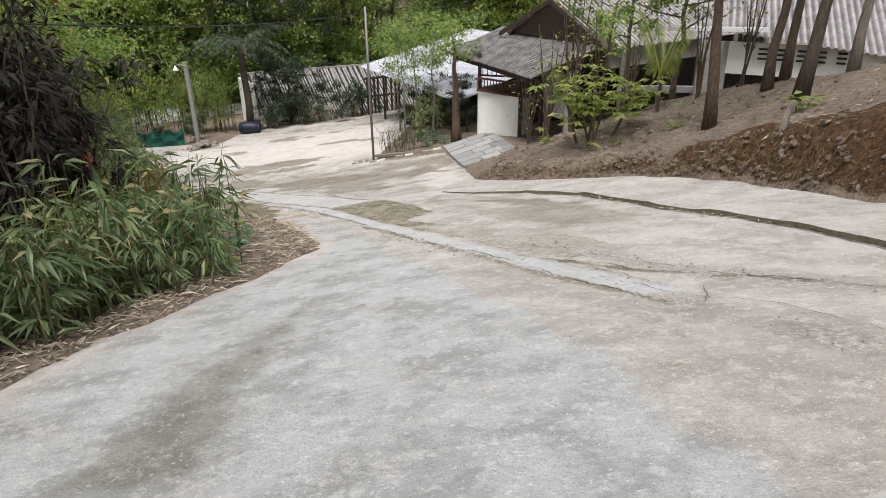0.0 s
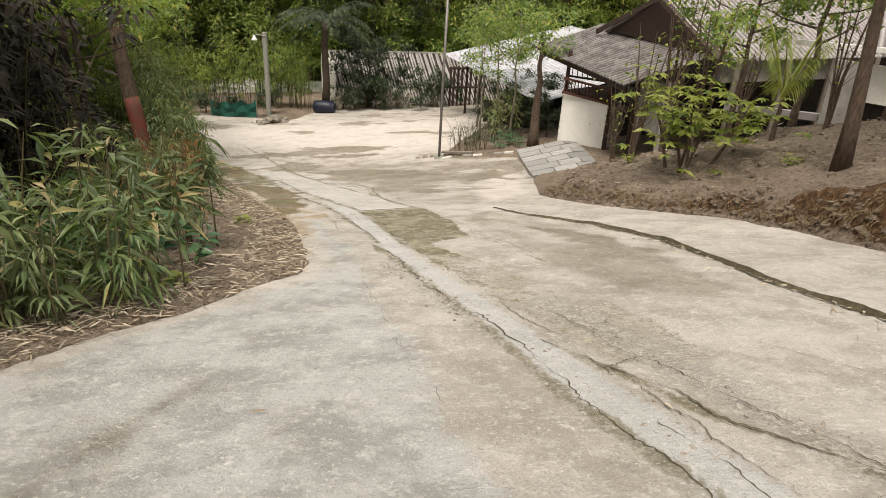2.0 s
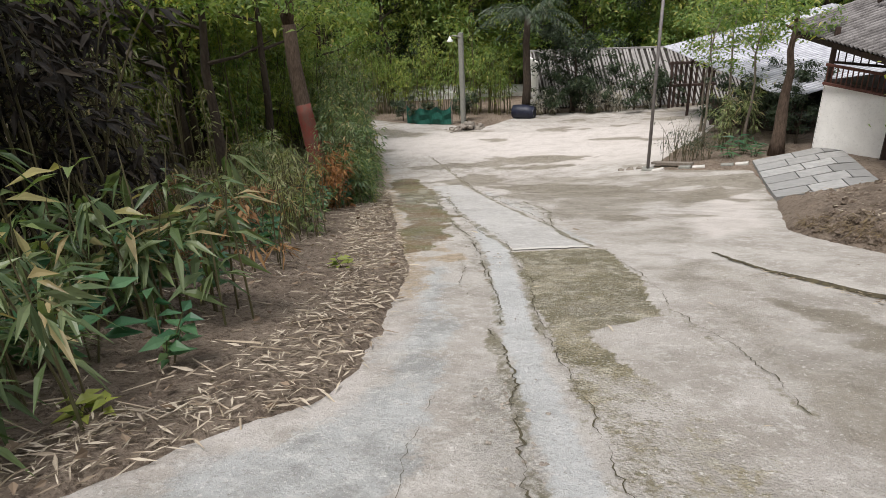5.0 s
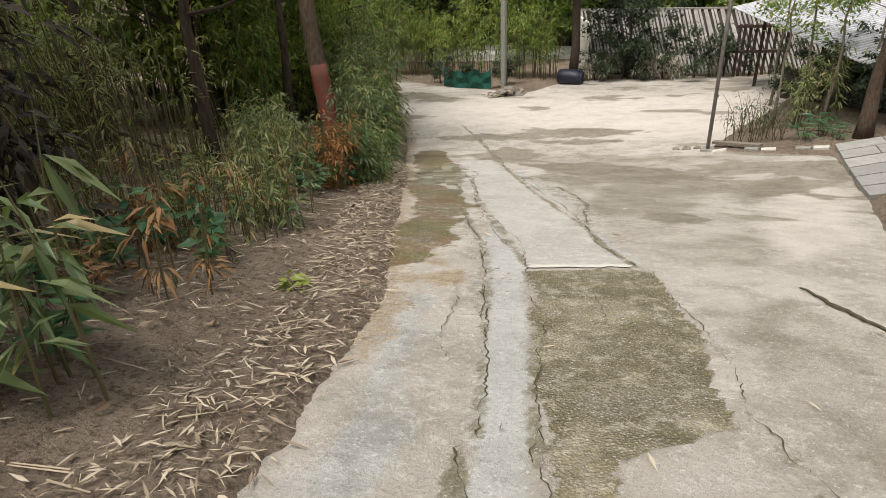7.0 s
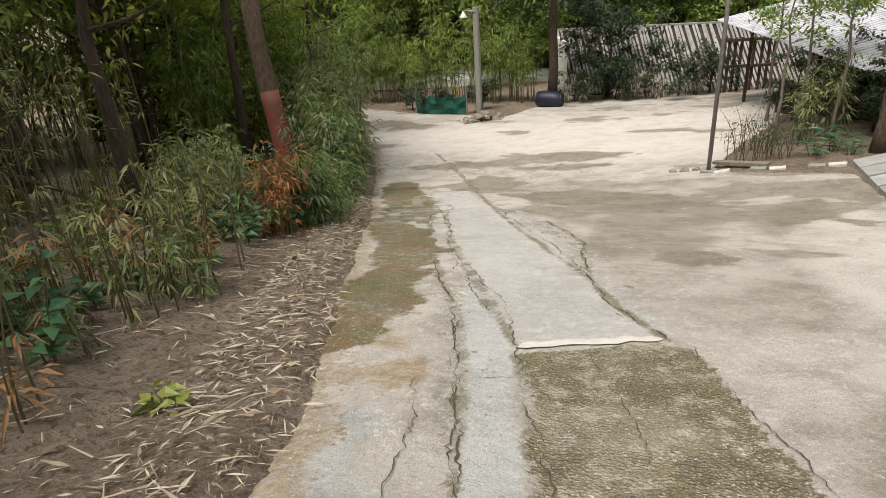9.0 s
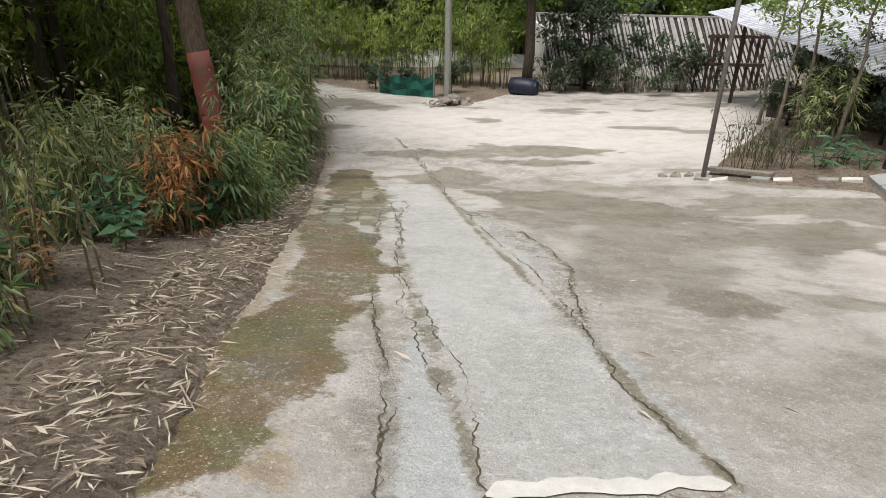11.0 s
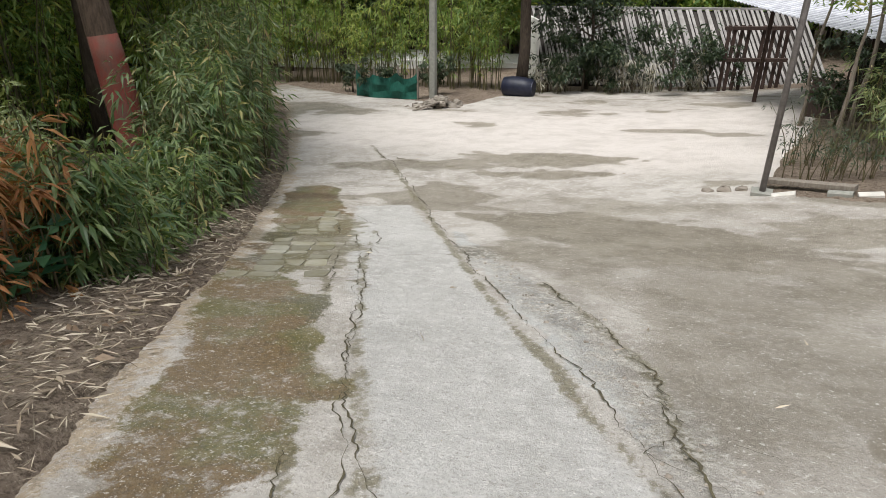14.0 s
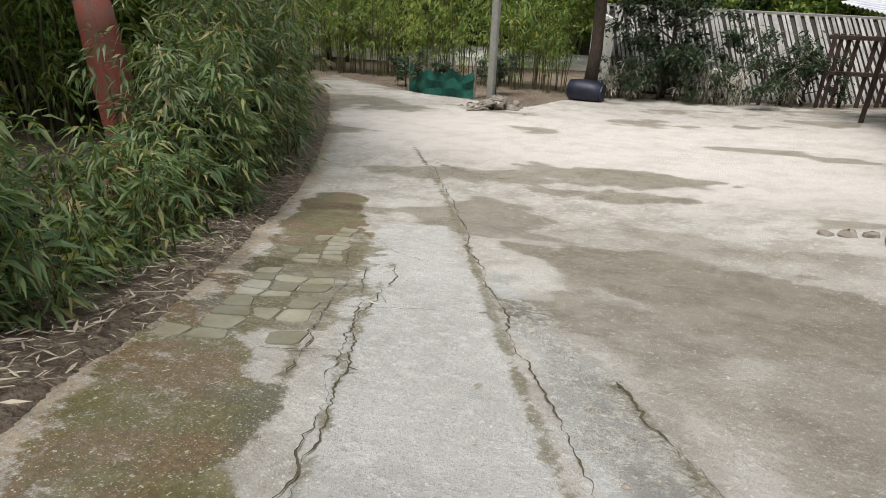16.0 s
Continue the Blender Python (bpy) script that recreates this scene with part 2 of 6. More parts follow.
    h = n.math("ADD", h, n.math("MULTIPLY", n.math("MULTIPLY", pebble["Distance"], n.attr("agg")), -1.6))
    h = n.math("ADD", h, n.math("MULTIPLY", n.math("MULTIPLY", pit, n.attr("crumble")), 1.3))
    n.bump(b, h, 1.0, 0.018)


def m_soil(n, b):
    big, mid, fine, clod = n.noise(0.8), n.noise(5, 7, 0.75), n.noise(38, 6, 0.8), n.noise(13, 5, 0.7)
    col = n.mix(n.ramp(big, 0.35, 0.65), (0.17, 0.128, 0.098), (0.29, 0.228, 0.175))
    col = n.mix(n.ramp(mid, 0.42, 0.62, 0, 0.8), col, (0.30, 0.24, 0.185))
    col = n.mix(n.ramp(clod, 0.5, 0.62, 0, 0.8), col, (0.105, 0.077, 0.056))
    col = n.mix(n.ramp(fine, 0.5, 0.66, 0, 0.75), col, (0.075, 0.056, 0.041))
    col = n.mix(n.ramp(fine, 0.46, 0.36, 0, 0.5), col, (0.36, 0.30, 0.235))
    earth = n.mix(n.ramp(clod, 0.42, 0.6), (0.125, 0.068, 0.032), (0.05, 0.027, 0.014))
    earth = n.mix(n.ramp(fine, 0.52, 0.66, 0, 0.6), earth, (0.20, 0.125, 0.07))
    col = n.mix(n.ramp(n.math("ADD", n.attr("cut"), n.math("MULTIPLY", n.math("SUBTRACT", mid, 0.5), 1.2)), 0.35, 0.65), col, earth)
    n.put(b.inputs["Base Color"], col)
    b.inputs["Roughness"].default_value = 0.95
    b.inputs["Specular IOR Level"].default_value = 0.15
    n.bump(b, n.math("ADD", n.math("MULTIPLY", clod, 2.0), fine), 1.0, 0.045)


def m_plain(color, color2, scale=6, rough=0.7, bump=0.2, spec=0.3, metal=0.0, stretch=None, rnd=0.0, dist=0.01):
    def build(n, b):
        where = n.local()
        a, f = n.noise(scale, 5, 0.65, where, stretch), n.noise(scale * 9, 4, 0.7, where, stretch)
        col = n.mix(n.ramp(a, 0.32, 0.7), color, color2)
        col = n.mix(n.ramp(f, 0.5, 0.8, 0, 0.45), col, tuple(c * 0.55 for c in color))
        if rnd:
            col = n.mix(n.math("MULTIPLY", n.random(), rnd), col, tuple(c * 0.4 for c in color2))
        n.put(b.inputs["Base Color"], col)
        b.inputs["Roughness"].default_value, b.inputs["Metallic"].default_value = rough, metal
        b.inputs["Specular IOR Level"].default_value = spec
        n.bump(b, n.math("ADD", a, f), bump, dist)
    return build


def m_leaf(c1, c2, c3, through=0.28, rough=0.42):
    """Leaves: each its own shade, with some light passing through."""
    def build(n, b):
        r, o = n.island(), n.random()
        col = n.mix(n.ramp(r, 0.0, 0.7), c1, c2)
        col = n.mix(n.ramp(r, 0.86, 0.93), col, c3)
        col = n.mix(n.math("MULTIPLY", o, 0.35), col, tuple(0.6 * c for c in c1))
        n.put(b.inputs["Base Color"], col)
        b.inputs["Roughness"].default_value = rough
        b.inputs["Specular IOR Level"].default_value = 0.35
        t = n.nt.nodes.new("ShaderNodeBsdfTranslucent")
        n.put(t.inputs[0], n.mix(1.0, col, (1.5, 1.6, 0.8), "MULTIPLY"))
        m = n.nt.nodes.new("ShaderNodeMixShader")
        m.inputs[0].default_value = through
        out = n.nt.nodes["Material Output"]
        n.nt.links.new(b.outputs[0], m.inputs[1])
        n.nt.links.new(t.outputs[0], m.inputs[2])
        n.nt.links.new(m.outputs[0], out.inputs[0])
    return build


def m_sheet(color, color2, dirt_and_shade):
    """Old corrugated sheet: weathered, with mould and groove shade put into its colour."""
    def build(n, b):
        a, f = n.noise(2.5, 6, 0.7), n.noise(22, 4, 0.7)
        col = n.mix(n.ramp(a, 0.35, 0.65), color, color2)
        # grooves coloured darker so the waves read as shaded
        col = n.mix(n.math("MULTIPLY", n.attr("groove"), n.ramp(a, 0.3, 0.75, 1.0, 0.7)), col, dirt_and_shade)
        col = n.mix(n.ramp(f, 0.52, 0.7, 0, 0.5), col, dirt_and_shade)
        n.put(b.inputs["Base Color"], col)
        b.inputs["Roughness"].default_value = 0.9
        b.inputs["Specular IOR Level"].default_value = 0.2
        n.bump(b, f, 0.3, 0.01)
    return build


CONCRETE = material("worn concrete", m_concrete)
PIECE = material("mossy slab piece", m_plain((0.33, 0.315, 0.26), (0.22, 0.195, 0.12), 2.5, 0.7, 0.6, 0.4, 0, None, 0.6))
SOIL = material("bare soil", m_soil)
CRACK = material("crack soil and edge shade", m_plain((0.05, 0.042, 0.028), (0.095, 0.08, 0.045), 14, 0.95))
LIP = material("cement lip", m_plain((0.44, 0.42, 0.38), (0.54, 0.51, 0.465), 8, 0.85))
BARK = material("grey brown bark", m_plain((0.16, 0.115, 0.085), (0.075, 0.052, 0.038), 9, 0.9, 0.9, 0.2, 0, (3, 3, 0.7), dist=0.03))
BARK_PALE = material("pale bark", m_plain((0.25, 0.215, 0.175), (0.14, 0.115, 0.09), 8, 0.9, 0.6, 0.2, 0, (3, 3, 0.6), dist=0.02))
BARK_DARK = material("dark bark", m_plain((0.045, 0.034, 0.026), (0.085, 0.066, 0.05), 7, 0.9, 0.7, 0.2, 0, (3, 3, 0.7), dist=0.02))
RED_PAINT = material("flaking red paint", m_plain((0.2, 0.042, 0.03), (0.125, 0.068, 0.052), 5, 0.75, 0.6, 0.25, 0, (1, 1, 0.5), dist=0.02))
CULM = material("bamboo culm", m_plain((0.085, 0.088, 0.036), (0.135, 0.105, 0.055), 3, 0.55, 0.15, 0.35, 0, (2, 2, 0.4), 0.5))
BAMBOO = material("bamboo leaf", m_leaf((0.06, 0.095, 0.036), (0.15, 0.185, 0.085), (0.32, 0.25, 0.13)))
BAMBOO_BRIGHT = material("fresh bamboo leaf", m_leaf((0.105, 0.145, 0.055), (0.225, 0.255, 0.115), (0.36, 0.30, 0.16)))
FOREST = material("forest leaf", m_leaf((0.075, 0.14, 0.034), (0.215, 0.285, 0.082), (0.38, 0.35, 0.09), 0.42))
FOREST_YELLOW = material("yellow green leaf", m_leaf((0.15, 0.22, 0.05), (0.31, 0.36, 0.10), (0.46, 0.42, 0.11), 0.42))
# dark green leaf; also stands in for shade inside the near thickets
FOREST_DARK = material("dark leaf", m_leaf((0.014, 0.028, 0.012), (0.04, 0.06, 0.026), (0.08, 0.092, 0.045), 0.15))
YELLOW = material("yellow leaf", m_leaf((0.30, 0.25, 0.03), (0.48, 0.38, 0.05), (0.25, 0.27, 0.06), 0.35))
BROAD = material("broad leaf", m_leaf((0.03, 0.095, 0.045), (0.075, 0.155, 0.07), (0.14, 0.21, 0.075), 0.25))
HEDGE = material("hedge bamboo leaf", m_leaf((0.055, 0.10, 0.034), (0.17, 0.22, 0.085), (0.38, 0.33, 0.14), 0.34))
WOODS = material("dusty woodland leaf", m_leaf((0.135, 0.15, 0.066), (0.265, 0.265, 0.13), (0.40, 0.31, 0.17), 0.42))
# near-black leaf colour carrying the deep shade of the left thicket
THICKET = material("shade-dark thicket foliage", m_leaf((0.012, 0.010, 0.008), (0.032, 0.025, 0.018), (0.06, 0.045, 0.03), 0.05, 0.8))
ORANGE = material("withered orange leaf", m_leaf((0.22, 0.085, 0.028), (0.33, 0.165, 0.06), (0.14, 0.07, 0.035), 0.25, 0.65))
REED = material("pale dry reed", m_leaf((0.40, 0.37, 0.32), (0.58, 0.55, 0.50), (0.25, 0.21, 0.16), 0.2, 0.8))
SHRUB = material("yellow green shrub leaf", m_leaf((0.14, 0.185, 0.035), (0.27, 0.29, 0.065), (0.09, 0.135, 0.035), 0.35))
DRY = material("dry brown leaf", m_leaf((0.17, 0.085, 0.035), (0.27, 0.155, 0.07), (0.10, 0.055, 0.03), 0.2, 0.7))
LITTER = material("fallen bamboo leaf", m_leaf((0.22, 0.17, 0.12), (0.50, 0.43, 0.335), (0.11, 0.078, 0.053), 0.08, 0.8))
DEAD = material("curled dead leaf", m_leaf((0.13, 0.085, 0.052), (0.27, 0.20, 0.14), (0.08, 0.05, 0.03), 0.08, 0.8))
LITTER_TWIG = material("dry twig", m_plain((0.30, 0.24, 0.17), (0.42, 0.35, 0.26), 8, 0.85, 0.2))
ROOTS = material("fine roots", m_leaf((0.10, 0.07, 0.04), (0.20, 0.15, 0.085), (0.05, 0.035, 0.022), 0.05, 0.9))
METAL = material("dull grey pipe", m_plain((0.16, 0.145, 0.14), (0.24, 0.22, 0.21), 12, 0.55, 0.1, 0.5, 0.4))
POST = material("concrete post", m_plain((0.19, 0.19, 0.165), (0.26, 0.255, 0.225), 10, 0.85, 0.2))
WHITE_WALL = material("stained white wall", m_plain((0.72, 0.70, 0.66), (0.8, 0.78, 0.74), 2.0, 0.8, 0.15))
GREY_WALL = material("grey rendered wall", m_plain((0.26, 0.245, 0.23), (0.36, 0.34, 0.32), 3.0, 0.85, 0.2))
DARK_WOOD = material("dark wood", m_plain((0.032, 0.02, 0.016), (0.06, 0.037, 0.029), 8, 0.75, 0.3, 0.3, 0, (4, 4, 0.6)))
RED_WOOD = material("red brown stained wood", m_plain((0.075, 0.028, 0.02), (0.12, 0.05, 0.036), 8, 0.7, 0.3, 0.3, 0, (4, 4, 0.6)))
GREY_WOOD = material("weathered wood", m_plain((0.16, 0.135, 0.11), (0.24, 0.21, 0.175), 8, 0.85, 0.4, 0.2, 0, (4, 4, 0.6), 0.4))
WHITE_RAIL = material("white painted wood", m_plain((0.72, 0.71, 0.68), (0.8, 0.79, 0.77), 8, 0.6, 0.1))
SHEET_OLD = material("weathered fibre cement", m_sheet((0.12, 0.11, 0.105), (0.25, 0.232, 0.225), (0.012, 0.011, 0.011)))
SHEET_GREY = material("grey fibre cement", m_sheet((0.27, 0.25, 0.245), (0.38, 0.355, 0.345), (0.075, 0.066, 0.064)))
SHEET_PALE = material("pale weathered board", m_plain((0.23, 0.215, 0.205), (0.38, 0.36, 0.34), 1.8, 0.85, 0.2, 0.2, 0, None, 0.5))
SHEET_WHITE = material("bright roof sheet", m_sheet((0.36, 0.365, 0.395), (0.55, 0.555, 0.585), (0.2, 0.2, 0.215)))
# near-black colour that stands in for unlit interiors and gaps
SHADE_BLACK = material("interior shade colour", m_plain((0.03, 0.026, 0.023), (0.05, 0.043, 0.038), 2, 0.95))
NET = material("green shade net", m_plain((0.004, 0.05, 0.036), (0.01, 0.085, 0.06), 5, 0.7, 0.3))
BLUE = material("dark blue plastic", m_plain((0.006, 0.008, 0.02), (0.013, 0.015, 0.032), 6, 0.5, 0.2, 0.4))
STONE = material("rubble stone", m_plain((0.20, 0.17, 0.14), (0.36, 0.32, 0.27), 6, 0.9, 0.5, 0.2, 0, None, 0.6))
TILE = material("paving slab", m_plain((0.30, 0.295, 0.28), (0.40, 0.39, 0.37), 5, 0.8, 0.2, 0.3, 0, None, 0.85))
LAMP_WHITE = material("white enamel", m_plain((0.8, 0.8, 0.78), (0.75, 0.75, 0.73), 5, 0.35, 0.02))
RUBBER = material("black cable", m_plain((0.02, 0.02, 0.02), (0.035, 0.035, 0.035), 5, 0.6, 0.05))
PALE_GROUND = material("pale gravel strip", m_plain((0.62, 0.61, 0.58), (0.72, 0.71, 0.69), 1.0, 0.9, 0.1))


# ---------------------------------------------------------------- mesh tools
class Shape:
    """Vertices and faces in plain lists, made into one mesh at the end."""

    def __init__(self):
        self.v, self.f, self.n, self.groove = [], [], 0, []

    def add(self, verts, faces):
        self.v.extend(verts)
        self.f.extend(tuple(i + self.n for i in q) for q in faces)
        self.n += len(verts)
        return self

    def tube(self, pts, radii, seg=7, wobble=0.0):
        pts = [Vector(p) for p in pts]
        rings = []
        side = Vector((1, 0, 0))
        for k, p in enumerate(pts):
            d = (pts[min(k + 1, len(pts) - 1)] - pts[max(k - 1, 0)]).normalized()
            side = (side - d * side.dot(d))
            side = side.normalized() if side.length > 1e-4 else d.orthogonal().normalized()
            up = d.cross(side)
            for s in range(seg):
                a = 2 * math.pi * s / seg
                r = radii[k] * (1 + wobble * (rng.random() - 0.5))
                rings.append(tuple(p + (side * math.cos(a) + up * math.sin(a)) * r))
        f = []
        for k in range(len(pts) - 1):
            for s in range(seg):
                t = (s + 1) % seg
                f.append((k * seg + s, k * seg + t, (k + 1) * seg + t, (k + 1) * seg + s))
        f.append(tuple(range(seg - 1, -1, -1)))
        f.append(tuple((len(pts) - 1) * seg + s for s in range(seg)))
        return self.add(rings, f)

    def beam(self, a, b, w, h, up=(0, 0, 1), bevel=0.006):
        """A square timber from a to b with softened long edges."""
        a, b = Vector(a), Vector(b)
        d = (b - a).normalized()
        up = Vector(up)
        if abs(d.dot(up)) > 0.95:
            up = Vector((1, 0, 0))
        s = d.cross(up).normalized()
        u = s.cross(d)
        q = bevel
        prof = [(-w / 2 + q, -h / 2), (w / 2 - q, -h / 2), (w / 2, -h / 2 + q), (w / 2, h / 2 - q), (w / 2 - q, h / 2), (-w / 2 + q, h / 2), (-w / 2, h / 2 - q), (-w / 2, -h / 2 + q)]
        vs = [tuple(p + s * x + u * y) for p in (a, b) for x, y in prof]
        f = [(k, (k + 1) % 8, 8 + (k + 1) % 8, 8 + k) for k in range(8)] + [tuple(range(7, -1, -1)), tuple(range(8, 16))]
        return self.add(vs, f)

    def prism(self, poly, down):
        """A closed slab: polygon of 3D points and the offset to its other face."""
        n = len(poly)
        d = Vector(down)
        vs = [tuple(p) for p in poly] + [tuple(Vector(p) + d) for p in poly]
        f = [tuple(range(n)), tuple(range(2 * n - 1, n - 1, -1))] + [(k, k + n, (k + 1) % n + n, (k + 1) % n) for k in range(n)]
        return self.add(vs, f)

    def lump(self, c, r, rough=0.25, flat=0.7):
        """An uneven stone."""
        phi = [(-1, 0), (-0.5, 0.87), (0.2, 0.98), (0.7, 0.7), (1, 0)]
        vs, seg = [], 8
        for z, q in phi:
            for s in range(seg):
                a = 2 * math.pi * s / seg
                k = 1 + rough * (rng.random() - 0.5) * 2
                vs.append((c[0] + r * q * math.cos(a) * k, c[1] + r * q * math.sin(a) * k * 0.8, c[2] + r * flat * z * k))
        f = [(k * seg + s, k * seg + (s + 1) % seg, (k + 1) * seg + (s + 1) % seg, (k + 1) * seg + s) for k in range(4) for s in range(seg)]
        return self.add(vs, f)


def mesh_of(name, shape, mat, smooth=False):
    me = bpy.data.meshes.new(name)
    me.from_pydata(shape.v, [], shape.f)
    me.materials.append(mat)
    if shape.groove:
        me.attributes.new("groove", "FLOAT", "POINT").data.foreach_set("value", shape.groove)
    if smooth:
        me.polygons.foreach_set("use_smooth", [True] * len(me.polygons))
    me.update()
    return me


def part(name, shape, mat, parent, label="", smooth=False):
    ob = new(name, mesh_of(name, shape, mat, smooth))
    ob.parent = parent
    return tagged(ob, label)


def thing(name, at, label, category, group="", kind="", turn=0):
    ob = new(name)
    ob.matrix_basis = pose(*at, 0, 0, turn)
    return tagged(ob, label, category, group, kind)


def single(name, shape, mat, label, category, group="", kind="", smooth=False):
    return tagged(new(name, mesh_of(name, shape, mat, smooth)), label, category, group, kind)


def leaf_shape(P, D, L, W, droop=0.15, face=None):
    """Lance leaves: base points, directions, lengths and widths; each is folded along its rib."""
    P, D = np.asarray(P, float), np.asarray(D, float)
    D = D / np.linalg.norm(D, axis=1, keepdims=True)
    n = len(P)
    R = rng.normal(size=(n, 3)) * 0.5 + (np.array([0, 0, 1.0]) if face is None else np.asarray(face))
    S = np.cross(D, R)
    S /= np.linalg.norm(S, axis=1, keepdims=True) + 1e-9
    U = np.cross(S, D)
    L, W = np.broadcast_to(L, n)[:, None], np.broadcast_to(W, n)[:, None]
    low = np.array([0, 0, 1.0]) * L * droop
    mid = P + D * L * 0.38 - low * 0.12
    tip = P + D * L - low
    V = np.stack([P, mid + S * W / 2 + U * W * 0.15, tip, mid - S * W / 2 + U * W * 0.15, mid], 1).reshape(-1, 3)
    k = np.arange(n)[:, None] * 5
    F = np.concatenate([k + [0, 4, 1], k + [1, 4, 2], k + [0, 3, 4], k + [4, 3, 2]], 0)
    s = Shape()
    s.v, s.f, s.n = [tuple(v) for v in V.tolist()], [tuple(f) for f in F.tolist()], len(V)
    return s


def drape(points, width, name, mat, parent=None, over=0.006, jag=0.75, step=0.06, flat=False, even=False, label="", category="", kind=""):
    """A ribbon of uneven width that lies on the pavement along a line."""
    s = Shape()
    line = []
    for (ax, ay), (bx, by) in zip(points, points[1:]):
        m = max(1, int(math.hypot(bx - ax, by - ay) / step))
        line += [(ax + (bx - ax) * k / m, ay + (by - ay) * k / m) for k in range(m)]
    line.append(points[-1])
    vs = []
    gap = np.clip(2.4 * vnoise(np.arange(len(line)), np.full(len(line), 10 * width + points[0][0]), 9.0) - 0.3, 0.22, 1.15)
    wander = np.cumsum(rng.normal(size=len(line)) * 0.28 * step)
    wander -= np.linspace(wander[0], wander[-1], len(line))
    for k, (x, y) in enumerate(line):
        (ax, ay), (bx, by) = line[max(k - 1, 0)], line[min(k + 1, len(line) - 1)]
        dx, dy = bx - ax, by - ay
        q = math.hypot(dx, dy) + 1e-9
        off = wander[k] + 0.006 * rng.normal()
        w = width * (0.5 + 0.9 * rng.random() if not even else 0.9 + 0.2 * rng.random()) * (1.0 if even else gap[k]) * (0.15 if k in (0, len(line) - 1) else 1)
        for sgn in (-0.5, 0.5):
            px, py = x - dy / q * (off + sgn * w), y + dx / q * (off + sgn * w)
            vs.append((px, py, (float(base(np.array([px]), np.array([py]))[0]) if flat else paved(px, py)) + over))
    s.add(vs, [(2 * k, 2 * k + 2, 2 * k + 3, 2 * k + 1) for k in range(len(line) - 1)])
    if parent:
        return part(name, s, mat, parent, label)
    return single(name, s, mat, label, category, kind=kind)


# ---------------------------------------------------------------- ground and pavement
AGG = [(-1.85, 13.68), (-0.95, 14.25), (-0.7, 14.2), (0.0, 12.6), (0.28, 11.3), (1.1, 9.3), (1.75, 8.0), (2.4, 6.2), (1.5, 6.2), (0.55, 8.1), (-0.1, 9.5), (-0.6, 10.7), (-1.15, 12)]
TONGUE = [(0.3, 11.2), (-0.15, 10.5), (0.15, 9.9), (1.4, 8.6), (1.6, 9.0)]
STRIP = [(2.2, 4.5), (1.35, 6.2), (0.5, 8.05), (-0.15, 9.45), (-0.65, 10.65), (-1.2, 12), (-1.88, 13.7), (-3.3, 16), (-2.95, 15), (-2.0, 13), (-1.3, 11.35), (-0.9, 10.4), (-0.35, 9.2), (0.15, 8.1), (0.95, 6.2), (1.7, 4.5)]
SMOOTH = [(-1.88, 13.75), (-0.95, 14.3), (-1.9, 16.1), (-2.8, 17.3), (-5.0, 20.9), (-6.7, 23.4), (-7.5, 23), (-5.75, 19.8), (-4.3, 17.6), (-3.3, 16)]
COOL_A = [(-1.9, 16.1), (-1.4, 15), (0.0, 13), (-2.2, 16.9), (-2.9, 18.6), (-3.6, 19.7), (-5.6, 22.4), (-5.0, 20.9), (-3.0, 17.7)]
COOL_B = [(-3.5, 0), (-2.9, 5), (-1.4, 8.6), (-1.8, 10), (-2.8, 12.4), (-2.2, 12.8), (-1.1, 10.5), (0.2, 7), (1.4, 3.5), (2, 0)]
MOSS = [(-3.1, 12.6), (-4.12, 14.4), (-4.74, 15.6), (-5.34, 16.65), (-6.34, 18.2), (-7.48, 20.3), (-8.65, 22.2), (-9.6, 24.1), (-8.7, 24.5), (-7.7, 23.1), (-6.3, 21.4), (-5.55, 19.1), (-4.75, 18.05), (-3.95, 17.0), (-3.5, 15.95), (-2.9, 14.3)]
PIECES = [(-6.2, 18.6), (-5.75, 19.0), (-5.2, 19.1), (-5.8, 20.4), (-6.6, 21.8), (-7.4, 22.6), (-7.6, 21.6), (-6.9, 20.2)]
CRUMBLE = [[(2.9, 2.4), (2.1, 3.9), (1.75, 5.0), (1.4, 5.7), (0.9, 6.6)], [(3.3, 4.2), (2.4, 5.2), (1.9, 6.3), (1.2, 7.6)], [(-0.4, 9.2), (0.15, 8.0), (0.7, 6.9)], [(-2.0, 16.1), (-2.3, 17.2), (-3.0, 18.4), (-3.6, 19.4), (-4.7, 20.8)], [(-1.6, 12.2), (-2.2, 13.6), (-3.1, 15.1)]]
WET = [[(-5.9, 23.1), (-4.1, 23.9), (-2.4, 23.4), (-1.2, 22.6), (-1.6, 20.9), (-3.2, 21.0), (-4.6, 21.9)], [(-7.6, 27.6), (-5.6, 28.4), (-3.2, 28.2), (-5.2, 26.9)],
       [(-6.8, 26.1), (-4.6, 26.9), (-3.5, 26.6), (-5.6, 25.7)], [(-1.7, 17.4), (-0.9, 18.3), (-0.4, 17.5), (-1.0, 16.6)], [(-0.4, 21.8), (0.6, 22.6), (0.9, 20.9), (-0.3, 19.8)],
       [(0.9, 12.6), (2.4, 11.2), (2.9, 9.8), (2.2, 10.2), (1.1, 11.8)]]


